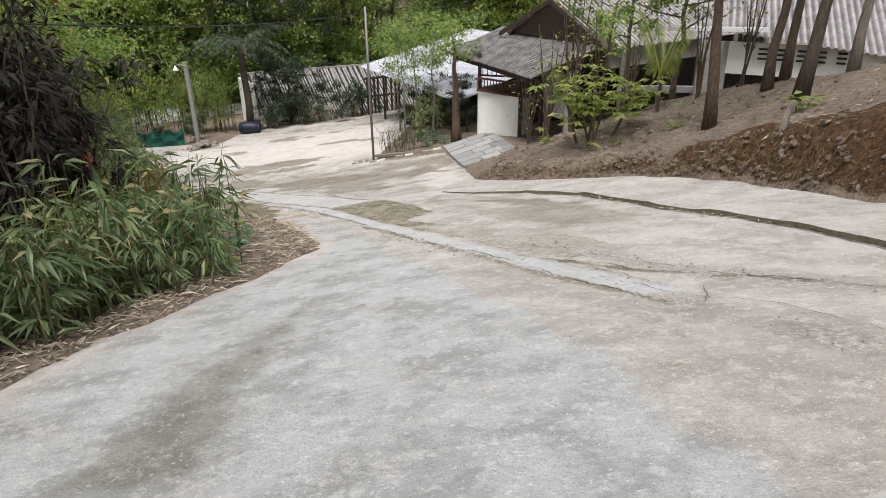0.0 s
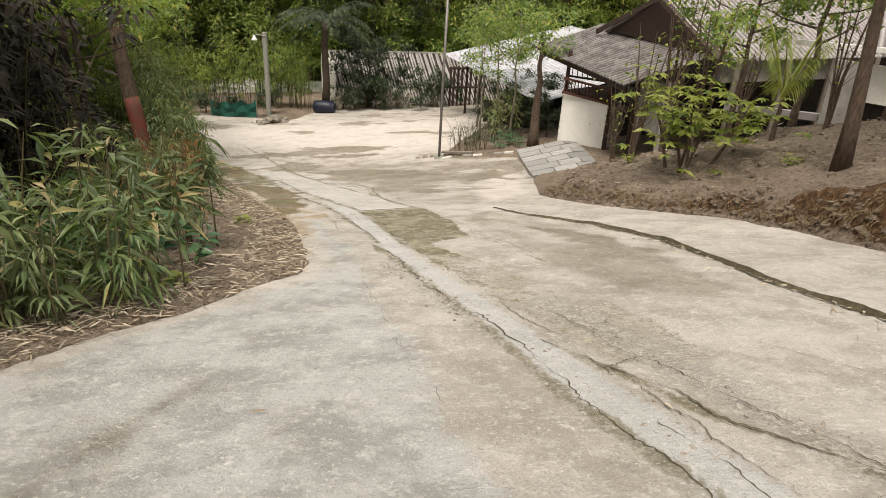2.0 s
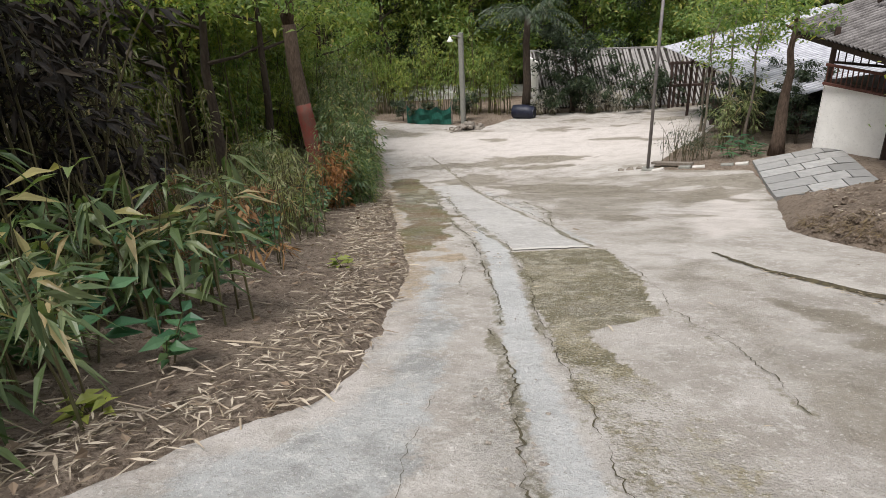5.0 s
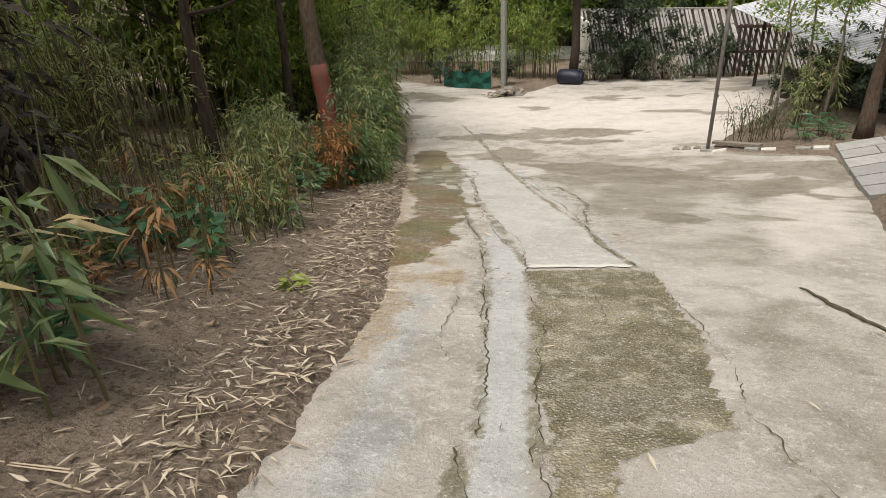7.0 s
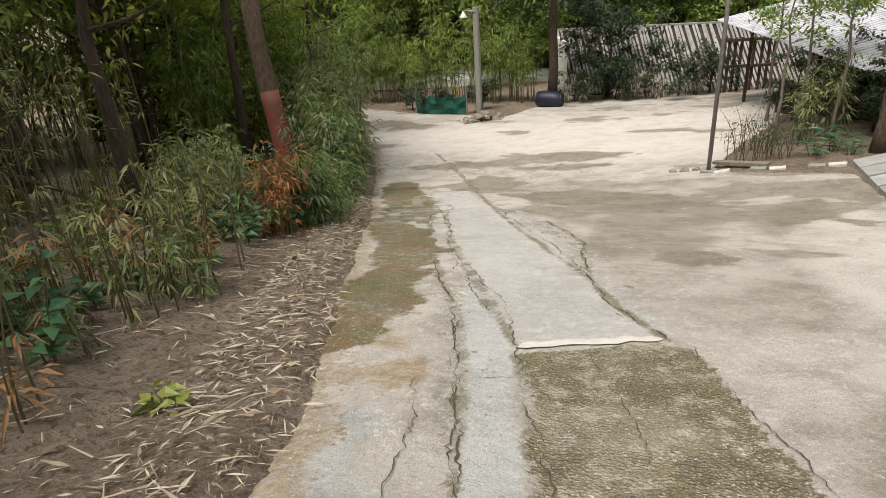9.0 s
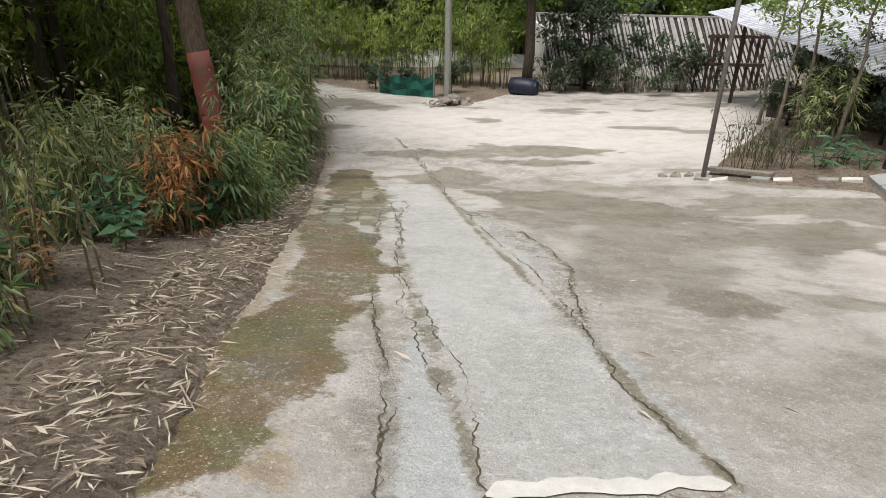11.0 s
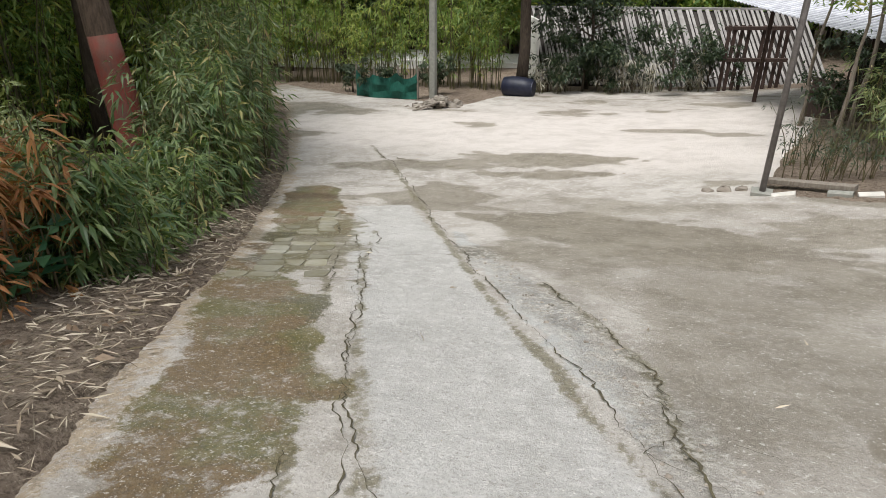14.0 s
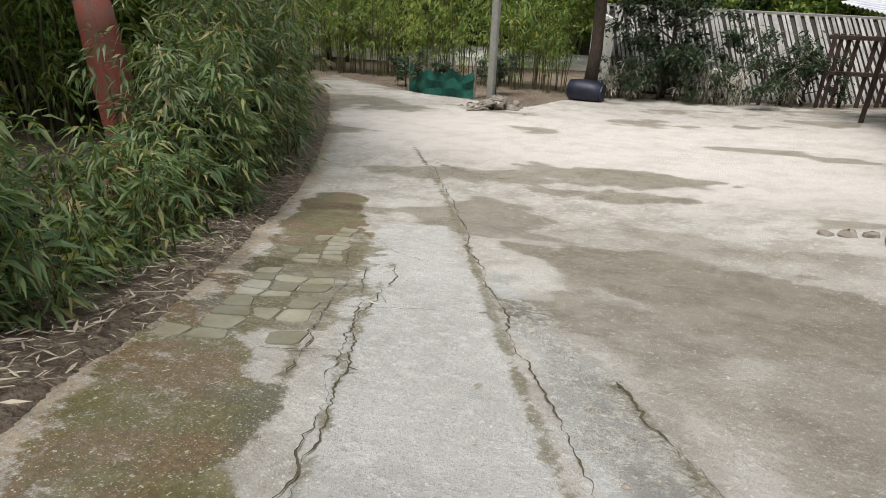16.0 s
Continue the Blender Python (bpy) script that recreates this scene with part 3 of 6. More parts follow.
# cracks and joints filled with dirt
CRACKS = [
    ([(-0.85, 10.4), (-1.27, 11.35), (-1.65, 12.2), (-2.0, 13.0), (-2.4, 13.9), (-3.2, 15.2), (-3.9, 16.3)], 0.05),
    ([(-0.5, 10.3), (-1.15, 12.0), (-1.88, 13.7), (-2.5, 14.75), (-3.35, 16.1), (-4.3, 17.6), (-5.4, 19.6), (-6.2, 21.3)], 0.045),
    ([(-1.4, 11.7), (-1.74, 12.4), (-2.1, 13.3), (-2.8, 14.5), (-3.6, 15.7)], 0.04),
    ([(-0.9, 14.3), (-1.4, 15.0), (-1.93, 16.0), (-2.27, 16.55), (-2.76, 17.25), (-3.03, 17.75), (-3.6, 18.55), (-5.0, 20.9), (-6.2, 22.9), (-7.4, 24.7), (-8.6, 26.3), (-9.9, 27.9)], 0.055),
    ([(-1.93, 16.0), (-2.2, 16.9), (-2.48, 17.9), (-2.9, 18.65), (-3.6, 19.7)], 0.06),
    ([(-2.43, 14.5), (-2.83, 15.15), (-3.43, 16.1), (-4.3, 17.6), (-4.9, 18.7), (-5.5, 19.7), (-6.3, 21)], 0.045),
    ([(-4.75, 20.45), (-5.25, 20.15), (-5.75, 19.8), (-6.1, 19.7)], 0.025),
    ([(-0.62, 10.7), (-0.1, 9.55), (0.5, 8.1), (1.3, 6.3), (2.1, 4.6)], 0.035),
    ([(-0.9, 10.3), (-0.35, 9.15), (0.1, 8.15), (0.6, 7.1), (1.2, 5.6), (1.9, 4.3)], 0.06),
    ([(-0.75, 8.9), (-0.5, 7.9), (-0.2, 7.2), (0.2, 6.2), (0.5, 5.4)], 0.012),
    ([(1.3, 9.4), (0.36, 11.4), (0.1, 12.3), (-0.36, 13.42), (-0.7, 14.2)], 0.035),
    ([(-1.7, 13.18), (-1.83, 13.1), (-1.97, 13.05)], 0.03),
    ([(-2.3, 12.95), (-2.05, 12.45), (-1.78, 11.86), (-1.5, 11.25)], 0.03),
    ([(-1.35, 12.95), (-0.95, 13.2), (-0.55, 13.35)], 0.022),
    ([(-1.0, 12.3), (-0.5, 12.5), (-0.1, 12.6)], 0.018),
    ([(-1.3, 13.7), (-0.9, 12.9), (-0.55, 12.1)], 0.025),
    ([(-0.85, 13.95), (-0.55, 13.3)], 0.025),
    ([(1.5, 6.1), (2.0, 5.4), (2.5, 4.9), (3.1, 4.4)], 0.06),
    ([(1.1, 6.6), (1.5, 6.1), (1.75, 6.3)], 0.04),
    ([(-2.0, 16.5), (-2.1, 16.8), (-2.45, 16.9), (-2.3, 17.2)], 0.02),
    ([(-1.85, 17.1), (-2.2, 17.25), (-2.5, 17.6)], 0.02),
    ([(-4.9, 18.9), (-5.3, 19.0), (-5.6, 18.8)], 0.035),
    ([(-5.2, 18.6), (-5.6, 19.2), (-6.1, 20.2), (-6.8, 21.4)], 0.05),
    ([(-5.5, 20.1), (-5.85, 20.35), (-6.2, 20.2)], 0.03),
    ([(-6.0, 21.6), (-6.6, 21.8), (-7.0, 22.2)], 0.03),
    ([(-8.8, 26.9), (-8.2, 26.6), (-7.4, 26.5), (-6.7, 26.2)], 0.05),
    ([(3.4, 4.0), (2.7, 4.75), (2.2, 5.5), (1.6, 6.5), (1.25, 7.3)], 0.04),
    ([(2.9, 3.1), (2.45, 4.0), (2.0, 4.5), (1.65, 5.3)], 0.03),
    ([(2.7, 4.75), (2.3, 4.6), (2.1, 4.2)], 0.025),
    ([(3.6, 5.6), (3.0, 6.2), (2.5, 7.0)], 0.02),
    ([(-1.62, 13.05), (-1.35, 13.6), (-1.3, 13.95)], 0.03),
    ([(-0.95, 13.2), (-1.0, 13.7)], 0.03),
    ([(-0.2, 12.8), (-0.45, 12.3), (-0.7, 12.4)], 0.02),
]
LANE = [(-2.3, 12.4), (-2.05, 13.0), (-2.9, 14.3), (-3.5, 15.9), (-4.6, 17.8), (-5.2, 17.6), (-4.0, 15.2), (-2.8, 12.9)]
EARTHY = [(0.2, 12.6), (1.4, 12.2), (2.9, 9.6), (3.8, 6.6), (4.0, 3.0), (2.2, 3.5), (1.6, 7.6), (0.6, 10.4)]


def build_pavement():
    xs = np.concatenate([np.arange(-20, -11, 0.12), np.arange(-11, 6, 0.055)])
    ys = np.concatenate([np.arange(-7, 1.5, 0.2), np.arange(1.5, 25, 0.055), np.arange(25, 41.5, 0.12)])
    X, Y = np.meshgrid(xs, ys)
    X, Y = X.ravel(), Y.ravel()
    nx, ny = len(xs), len(ys)
    d = depth_in(X, Y, ROAD) + 0.2 * (fnoise(X, Y, 0.4) - 0.5)
    keep_v = d > -0.3
    keep = keep_v.reshape(ny, nx)
    quad = keep[:-1, :-1] & keep[1:, :-1] & keep[:-1, 1:] & keep[1:, 1:]
    j, i = np.nonzero(quad)
    k = j * nx + i
    F = np.stack([k, k + 1, k + nx + 1, k + nx], 1)
    used = np.unique(F)
    back = np.full(nx * ny, -1)
    back[used] = np.arange(len(used))
    X, Y, d = X[used], Y[used], d[used]
    wob = 0.22 * (fnoise(X, Y, 0.3) - 0.5)
    agg = ramp(depth_in(X, Y, AGG) + 0.7 * wob, 0, 0.03) * (0.45 + 0.55 * ramp(Y + 2 * wob, 8.8, 10.2)) * (0.6 + 0.4 * ramp(fnoise(X, Y, 0.4), 0.3, 0.5)) * (1 - ramp(depth_in(X, Y, TONGUE) + wob, 0, 0.06))
    strip = ramp(depth_in(X, Y, STRIP) + 0.5 * wob, 0, 0.04)
    smooth = ramp(depth_in(X, Y, SMOOTH) + 0.6 * wob, 0, 0.04)
    cool = np.maximum(0.85 * ramp(depth_in(X, Y, COOL_B) + 2 * wob, 0, 0.5), 0.55 * ramp(depth_in(X, Y, COOL_A) + wob, 0, 0.1))
    cool = np.maximum(cool, 0.75 * strip)
    fresh = np.maximum(strip, 0.85 * smooth)
    patch = ramp(fnoise(X, Y, 1.1), 0.38, 0.62)
    moss = ramp(depth_in(X, Y, MOSS) + 1.6 * wob + 0.5 * (fnoise(X + 3, Y, 0.7) - 0.55), 0, 0.24) * (0.6 + 0.4 * patch)
    moss = np.maximum(moss, 0.35 * ramp(0.55 + wob - to_line(X, Y, VERGE)[0], 0, 0.3) * ramp(Y, 9, 12) * patch)
    piece = ramp(depth_in(X, Y, PIECES) + 2 * wob, 0, 0.15)
    moss *= 1 - 0.75 * piece * ramp(vnoise(X, Y, 0.45), 0.4, 0.55)
    moss = np.maximum(moss, 0.22 * ramp(fnoise(X + 9, Y, 0.5), 0.5, 0.7) * agg)
    moss *= 1 - 0.95 * smooth
    seam = np.zeros(len(X))
    for line, w in CRACKS:
        q, _ = to_line(X, Y, line)
        seam = np.maximum(seam, min(1.0, 16 * w) * ramp(0.055 + 0.7 * w + 0.35 * wob - q, 0, 0.075))
    seam = np.maximum(seam, 0.8 * piece)
    tan = 0.55 * ramp(0.42 + 2.2 * wob - to_line(X, Y, VERGE)[0], 0, 0.3) * ramp(Y, 9.5, 11.5)
    tan = np.maximum(tan, 0.75 * ramp(depth_in(X, Y, LANE) + 2 * wob, 0, 0.3) * (0.4 + 0.6 * patch))
    tan = np.maximum(tan, 0.3 * ramp(fnoise(X + 5, Y, 0.8), 0.5, 0.66) * ramp(depth_in(X, Y, EARTHY) + wob, 0, 0.6))
    tan *= 1 - 0.9 * np.maximum(smooth, strip)
    crumble = np.zeros(len(X))
    for line in CRUMBLE:
        m, _ = to_line(X, Y, line)
        crumble = np.maximum(crumble, ramp(0.3 + 1.4 * wob - m, 0, 0.2))
    lane, _ = to_line(X, Y, VERGE)
    crumble = np.maximum(crumble, 0.4 * ramp(fnoise(X - 7, Y, 0.35), 0.55, 0.75) * ramp(14 - Y, 0, 4))
    crumble *= 1 - 0.9 * strip
    yard = np.maximum(ramp(Y - 25.2 - 1.2 * (fnoise(X, Y, 2.0) - 0.5) + 0.1 * X, 0, 3.0) * ramp(38.6 - Y + 0.25 * X, 0, 5), 0.9 * ramp(slab_lift(X, Y), 0.03, 0.1))
    apron = [(0.1, 21.5), (1.2, 23.8), (1.5, 20.5), (1.55, 16.8), (0.5, 14.8), (-0.1, 17)]
    yard = np.maximum(yard, 0.75 * ramp(depth_in(X, Y, apron) + 1.5 * wob, 0, 0.5))
    wet = np.zeros(len(X))
    for w in WET:
        wet = np.maximum(wet, ramp(depth_in(X, Y, w) + 2.6 * wob, 0, 0.18))
    wet = np.maximum(wet, 0.75 * ramp(fnoise(X * 0.6, Y, 1.3), 0.6, 0.68) * ramp(Y, 14, 19) * (1 - smooth))
    wash = [(-0.6, 13.2), (0.6, 14.2), (2.2, 11.9), (3.0, 9.6), (3.9, 6), (2.6, 6), (1.2, 9.4), (0.1, 12.4)]
    wash_2 = [(-0.8, 14.4), (0.6, 14.8), (0.3, 17.5), (0.2, 20.5), (1.0, 23.6), (-1.4, 24.8), (-5.2, 25.0), (-6.0, 23.4), (-3.7, 19.8), (-2.2, 16.6)]
    wet = np.maximum(wet, 0.6 * ramp(np.maximum(np.minimum(depth_in(X, Y, wash), 0.5 * (Y - 7.6)), depth_in(X, Y, wash_2)) + 2 * wob, 0, 0.35) * (0.45 + 0.55 * ramp(fnoise(X, Y * 0.7, 1.6), 0.35, 0.6)))
    pale = np.clip(yard, 0, 1) * (1 - 0.8 * wet)
    pale = np.maximum(pale, 0.35 * ramp(0.3 + wob - lane, 0, 0.12))
    dark = [(-2.2, 2.2), (-1.6, 4.5), (-1.2, 5.9), (-0.8, 5.6), (-0.9, 4.0), (-0.9, 2.4)]
    wet = np.maximum(wet, 0.7 * ramp(depth_in(X, Y, dark) + 2 * wob, 0, 0.4))
    Z = base(X, Y) + slab_lift(X, Y) - 0.012 * agg + 0.008 * strip + 0.006 * smooth + 0.012 * (fnoise(X, Y, 0.9) - 0.5) + 0.004 * (fnoise(X, Y, 0.18) - 0.5)
    Z = Z + 0.008 * agg * (rng.random(len(X)) - 0.5) + crumble * (0.02 * (fnoise(X, Y, 0.16) - 0.5) + 0.01 * (rng.random(len(X)) - 0.5))
    Z = Z - 0.14 * ramp(-d, 0, 0.16)
    me = bpy.data.meshes.new("road")
    me.from_pydata(np.stack([X, Y, Z], 1).tolist(), [], back[F].tolist())
    for name, v in (("agg", agg), ("moss", moss), ("wet", wet), ("pale", pale), ("cool", cool * (1 - agg)), ("new", fresh * (1 - agg)), ("crumble", crumble), ("seam", seam), ("tan", tan)):
        me.attributes.new(name, "FLOAT", "POINT").data.foreach_set("value", np.asarray(v, np.float32))
    me.materials.append(CONCRETE)
    me.polygons.foreach_set("use_smooth", [True] * len(me.polygons))
    ob = new("road", me)
    return tagged(ob, "cracked and patched pale concrete drive with mossy stains", "road", kind="structure")


def build_ground():
    xs = np.concatenate([np.arange(-400, -60, 40), np.arange(-60, -24, 2), np.arange(-24, -12, 0.35), np.arange(-12, 12, 0.13), np.arange(12, 24, 0.4), np.arange(24, 60, 2), np.arange(60, 401, 40)])
    ys = np.concatenate([np.arange(-200, -20, 30), np.arange(-20, 2, 1.0), np.arange(2, 27, 0.13), np.arange(27, 48, 0.4), np.arange(48, 100, 2.5), np.arange(100, 501, 50)])
    X, Y = np.meshgrid(xs, ys)
    X, Y = X.ravel(), Y.ravel()
    Z = ground_z(X, Y)
    Z = np.where(Y < -8, ground_z(X, np.full(len(Y), -8.0)) + 0.0 * Y, Z)
    near = (np.abs(X) < 14) & (Y > 1) & (Y < 30)
    out = depth_in(X, Y, ROAD) < -0.1
    Z = Z + np.where(near & out, 0.035 * (rng.random(len(X)) - 0.5), 0)
    nx = len(xs)
    j, i = np.meshgrid(np.arange(len(ys) - 1), np.arange(nx - 1), indexing="ij")
    k = (j * nx + i).ravel()
    me = bpy.data.meshes.new("ground")
    me.from_pydata(np.stack([X, Y, Z], 1).tolist(), [], np.stack([k, k + 1, k + nx + 1, k + nx], 1).tolist())
    bank = depth_in(X, Y, BANK)
    cut = ramp(bank, 0.02, 0.12) * ramp(np.interp(Y, [6, 9, 11.5, 12.5, 15], [1.7, 1.6, 1.2, 0.5, 0.4]) - bank + 0.5 * (fnoise(X, Y, 0.5) - 0.5), 0, 0.3) * np.interp(Y, [9, 12, 15, 17], [1.0, 0.9, 0.6, 0.0])
    me.attributes.new("cut", "FLOAT", "POINT").data.foreach_set("value", np.asarray(cut, np.float32))
    me.materials.append(SOIL)
    me.polygons.foreach_set("use_smooth", [True] * len(me.polygons))
    return tagged(new("ground", me), "bare brown soil with banks and leaf litter", "ground", kind="structure")


ground = build_ground()
road = build_pavement()

for line, w in CRACKS:
    drape(line, w * 0.2, "crack", CRACK, road, 0.012, step=0.035)
# broken face of the raised slab, coloured dark for the shade of an undercut
face, vs = Shape(), []
line = []
for (ax, ay), (bx, by) in zip(KERB[1:-1], KERB[2:]):
    m = max(1, int(math.hypot(bx - ax, by - ay) / 0.07))
    line += [(ax + (bx - ax) * k / m, ay + (by - ay) * k / m) for k in range(m)]
for k, (x, y) in enumerate(line):
    (ax, ay), (bx, by) = line[max(k - 1, 0)], line[min(k + 1, len(line) - 1)]
    q = math.hypot(bx - ax, by - ay) + 1e-9
    nx_, ny_ = -(by - ay) / q, (bx - ax) / q
    if nx_ < 0:
        nx_, ny_ = -nx_, -ny_
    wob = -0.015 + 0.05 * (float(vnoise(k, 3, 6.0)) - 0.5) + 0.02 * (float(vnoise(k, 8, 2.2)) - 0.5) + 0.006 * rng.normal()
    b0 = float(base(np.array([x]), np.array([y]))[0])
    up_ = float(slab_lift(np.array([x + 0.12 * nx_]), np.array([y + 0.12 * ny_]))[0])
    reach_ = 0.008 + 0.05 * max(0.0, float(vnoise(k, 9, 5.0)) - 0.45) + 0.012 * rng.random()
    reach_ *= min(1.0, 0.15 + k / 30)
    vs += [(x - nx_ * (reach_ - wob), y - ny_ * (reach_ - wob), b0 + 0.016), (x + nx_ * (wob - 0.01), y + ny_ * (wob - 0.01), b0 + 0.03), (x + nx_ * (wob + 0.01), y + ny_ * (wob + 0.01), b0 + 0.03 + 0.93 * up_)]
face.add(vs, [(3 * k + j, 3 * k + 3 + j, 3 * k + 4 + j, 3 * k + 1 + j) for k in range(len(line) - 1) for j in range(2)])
part("slab_edge", face, CRACK, road, "edge of the broken slab, darkened for undercut shade")
drape([(-1.87, 13.72), (-1.4, 14.02), (-0.93, 14.3)], 0.12, "cement_lip", LIP, road, 0.013, 0.2, even=True, label="pale cement lip across the patch")

# broken slab pieces in the mossy strip, each with a worn rim
def piece_at(u, v):
    """Corner of a broken piece: u across the strip, v along it."""
    y = 17.8 + 0.2 * v
    x = float(np.interp(y, [17.8, 19.0, 20.4, 22.2, 23.4], [-4.85, -5.45, -6.25, -7.3, -8.0])) - 0.21 * u
    return x + 0.13 * (float(vnoise(17 * u, 13 * v, 3.1)) - 0.5), y - 0.11 * u + 0.16 * (float(vnoise(11 * v, 19 * u, 2.7)) - 0.5)


for k in range(25):
    for j in range(6):
        ring = [piece_at(j, k), piece_at(j + 1, k), piece_at(j + 1, k + 1), piece_at(j, k + 1)]
        x, y = sum(p[0] for p in ring) / 4, sum(p[1] for p in ring) / 4
        if float(depth_in(np.array([x]), np.array([y]), PIECES)[0]) < 0.0 or rng.random() < 0.22:
            continue
        low, high = [], []
        for q in range(4):
            for w in (0.14, 0.86):
                px, py = (ring[q][c] + (ring[(q + 1) % 4][c] - ring[q][c]) * w for c in (0, 1))
                px, py = x + (0.93 + 0.05 * rng.random()) * (px - x), y + (0.93 + 0.05 * rng.random()) * (py - y)
                low.append((px, py, paved(px, py) - 0.02))
                qx, qy = x + 0.92 * (px - x), y + 0.92 * (py - y)
                high.append((qx, qy, paved(qx, qy) + 0.009))
        part("piece", Shape().add(low + high, [tuple(range(8, 16))] + [(q, (q + 1) % 8, 8 + (q + 1) % 8, 8 + q) for q in range(8)]), PIECE, road)


chips, spots = Shape(), []
for line in CRUMBLE:
    for _ in range(110):
        k = rng.integers(len(line) - 1)
        u = rng.random()
        spots.append((line[k][0] + (line[k + 1][0] - line[k][0]) * u + 0.11 * rng.normal(), line[k][1] + (line[k + 1][1] - line[k][1]) * u + 0.11 * rng.normal()))
X, Y = np.array(spots).T
for x, y, z in zip(X, Y, base(X, Y) + slab_lift(X, Y)):
    r = 0.005 + 0.013 * rng.random() ** 2
    chips.lump((x, y, z + r * 0.3), r, 0.4, 0.6)
single("concrete_chips", chips, STONE, "loose chips of broken concrete along the cracks", "rubble", kind="stuff")


# ---------------------------------------------------------------- plants
def scatter_dirs(n, up=0.0, spread=1.0):
    d = rng.normal(size=(n, 3)) * spread
    d[:, 2] = d[:, 2] * 0.6 + up
    return d / np.linalg.norm(d, axis=1, keepdims=True)


def bamboo(name, label, culms, height, leaves, leaf_len, mat, spread=0.35, low=0.25, lean=0.3, group="bamboo beside the drive", reach=1.0, wide=0.2):
    t = thing(name, (0, 0, -60), label, "bamboo", group)
    P, D = [], []
    for _ in range(culms):
        a, r = rng.random() * 6.28, spread * math.sqrt(rng.random())
        b = Vector((r * math.cos(a), r * math.sin(a), -0.1))
        h = height * (0.6 + 0.5 * rng.random())
        tip = Vector((rng.normal() * lean, rng.normal() * lean, 0))
        pts = [b + Vector((0, 0, h * s)) + tip * h * 0.5 * s * s for s in (0, 0.25, 0.5, 0.75, 1)]
        r0 = 0.006 + 0.004 * h
        part("culm", Shape().tube(pts, [r0, r0 * 0.9, r0 * 0.75, r0 * 0.5, r0 * 0.2], 5), CULM, t)
        m = max(1, leaves // culms // 6)
        s = low + (1 - low) * rng.random(m) ** 0.8
        A = np.array([tuple(b)]) + np.outer(s, [0, 0, h]) + np.outer(s * s, np.array(tip) * h * 0.5)
        d = scatter_dirs(m, 0.05)
        off = (0.1 + 0.9 * rng.random(m)[:, None]) * reach * (0.12 + 0.16 * h) * (1.15 - s)[:, None] ** 0.5
        A = np.repeat(A + d * off, 6, 0)
        fan = scatter_dirs(6 * m, -0.1) * [1, 1, 0.6]
        P.append(A + fan * (0.02 + 0.13 * rng.random((6 * m, 1))) * (0.4 + 0.25 * h))
        D.append(np.repeat(d, 6, 0) * 0.7 + fan + [0, 0, -0.2])
    P, D = np.concatenate(P), np.concatenate(D)
    L = leaf_len * (0.6 + 0.7 * rng.random(len(P)))
    part("foliage", leaf_shape(P, D, L, L * wide, 0.35), mat, t)
    return t


def weed(name, label, stems, height, leaf_len, width, mat, group, per=7):
    """A small leafy plant with a few stems."""
    t = thing(name, (0, 0, -60), label, "plant", group)
    P, D, st = [], [], Shape()
    for _ in range(stems):
        a = rng.random() * 6.28
        h = height * (0.5 + 0.6 * rng.random())
        q = Vector((math.cos(a), math.sin(a), 0))
        pts = [q * 0.05 + Vector((0, 0, -0.05)), q * (0.08 + 0.1 * h) + Vector((0, 0, h * 0.5)), q * (0.1 + 0.3 * h) + Vector((0, 0, h))]
        part("stem", Shape().tube(pts, [0.007, 0.006, 0.003], 5), CULM, t)
        for k in range(per):
            s = 0.35 + 0.65 * (k + rng.random()) / per
            p = pts[0].lerp(pts[2], s)
            b = rng.random() * 6.28
            P.append(tuple(p))
            D.append((math.cos(b), math.sin(b), 0.25))
    L = leaf_len * (0.6 + 0.6 * rng.random(len(P)))
    part("foliage", leaf_shape(P, D, L, L * width, 0.25), mat, t)
    return t


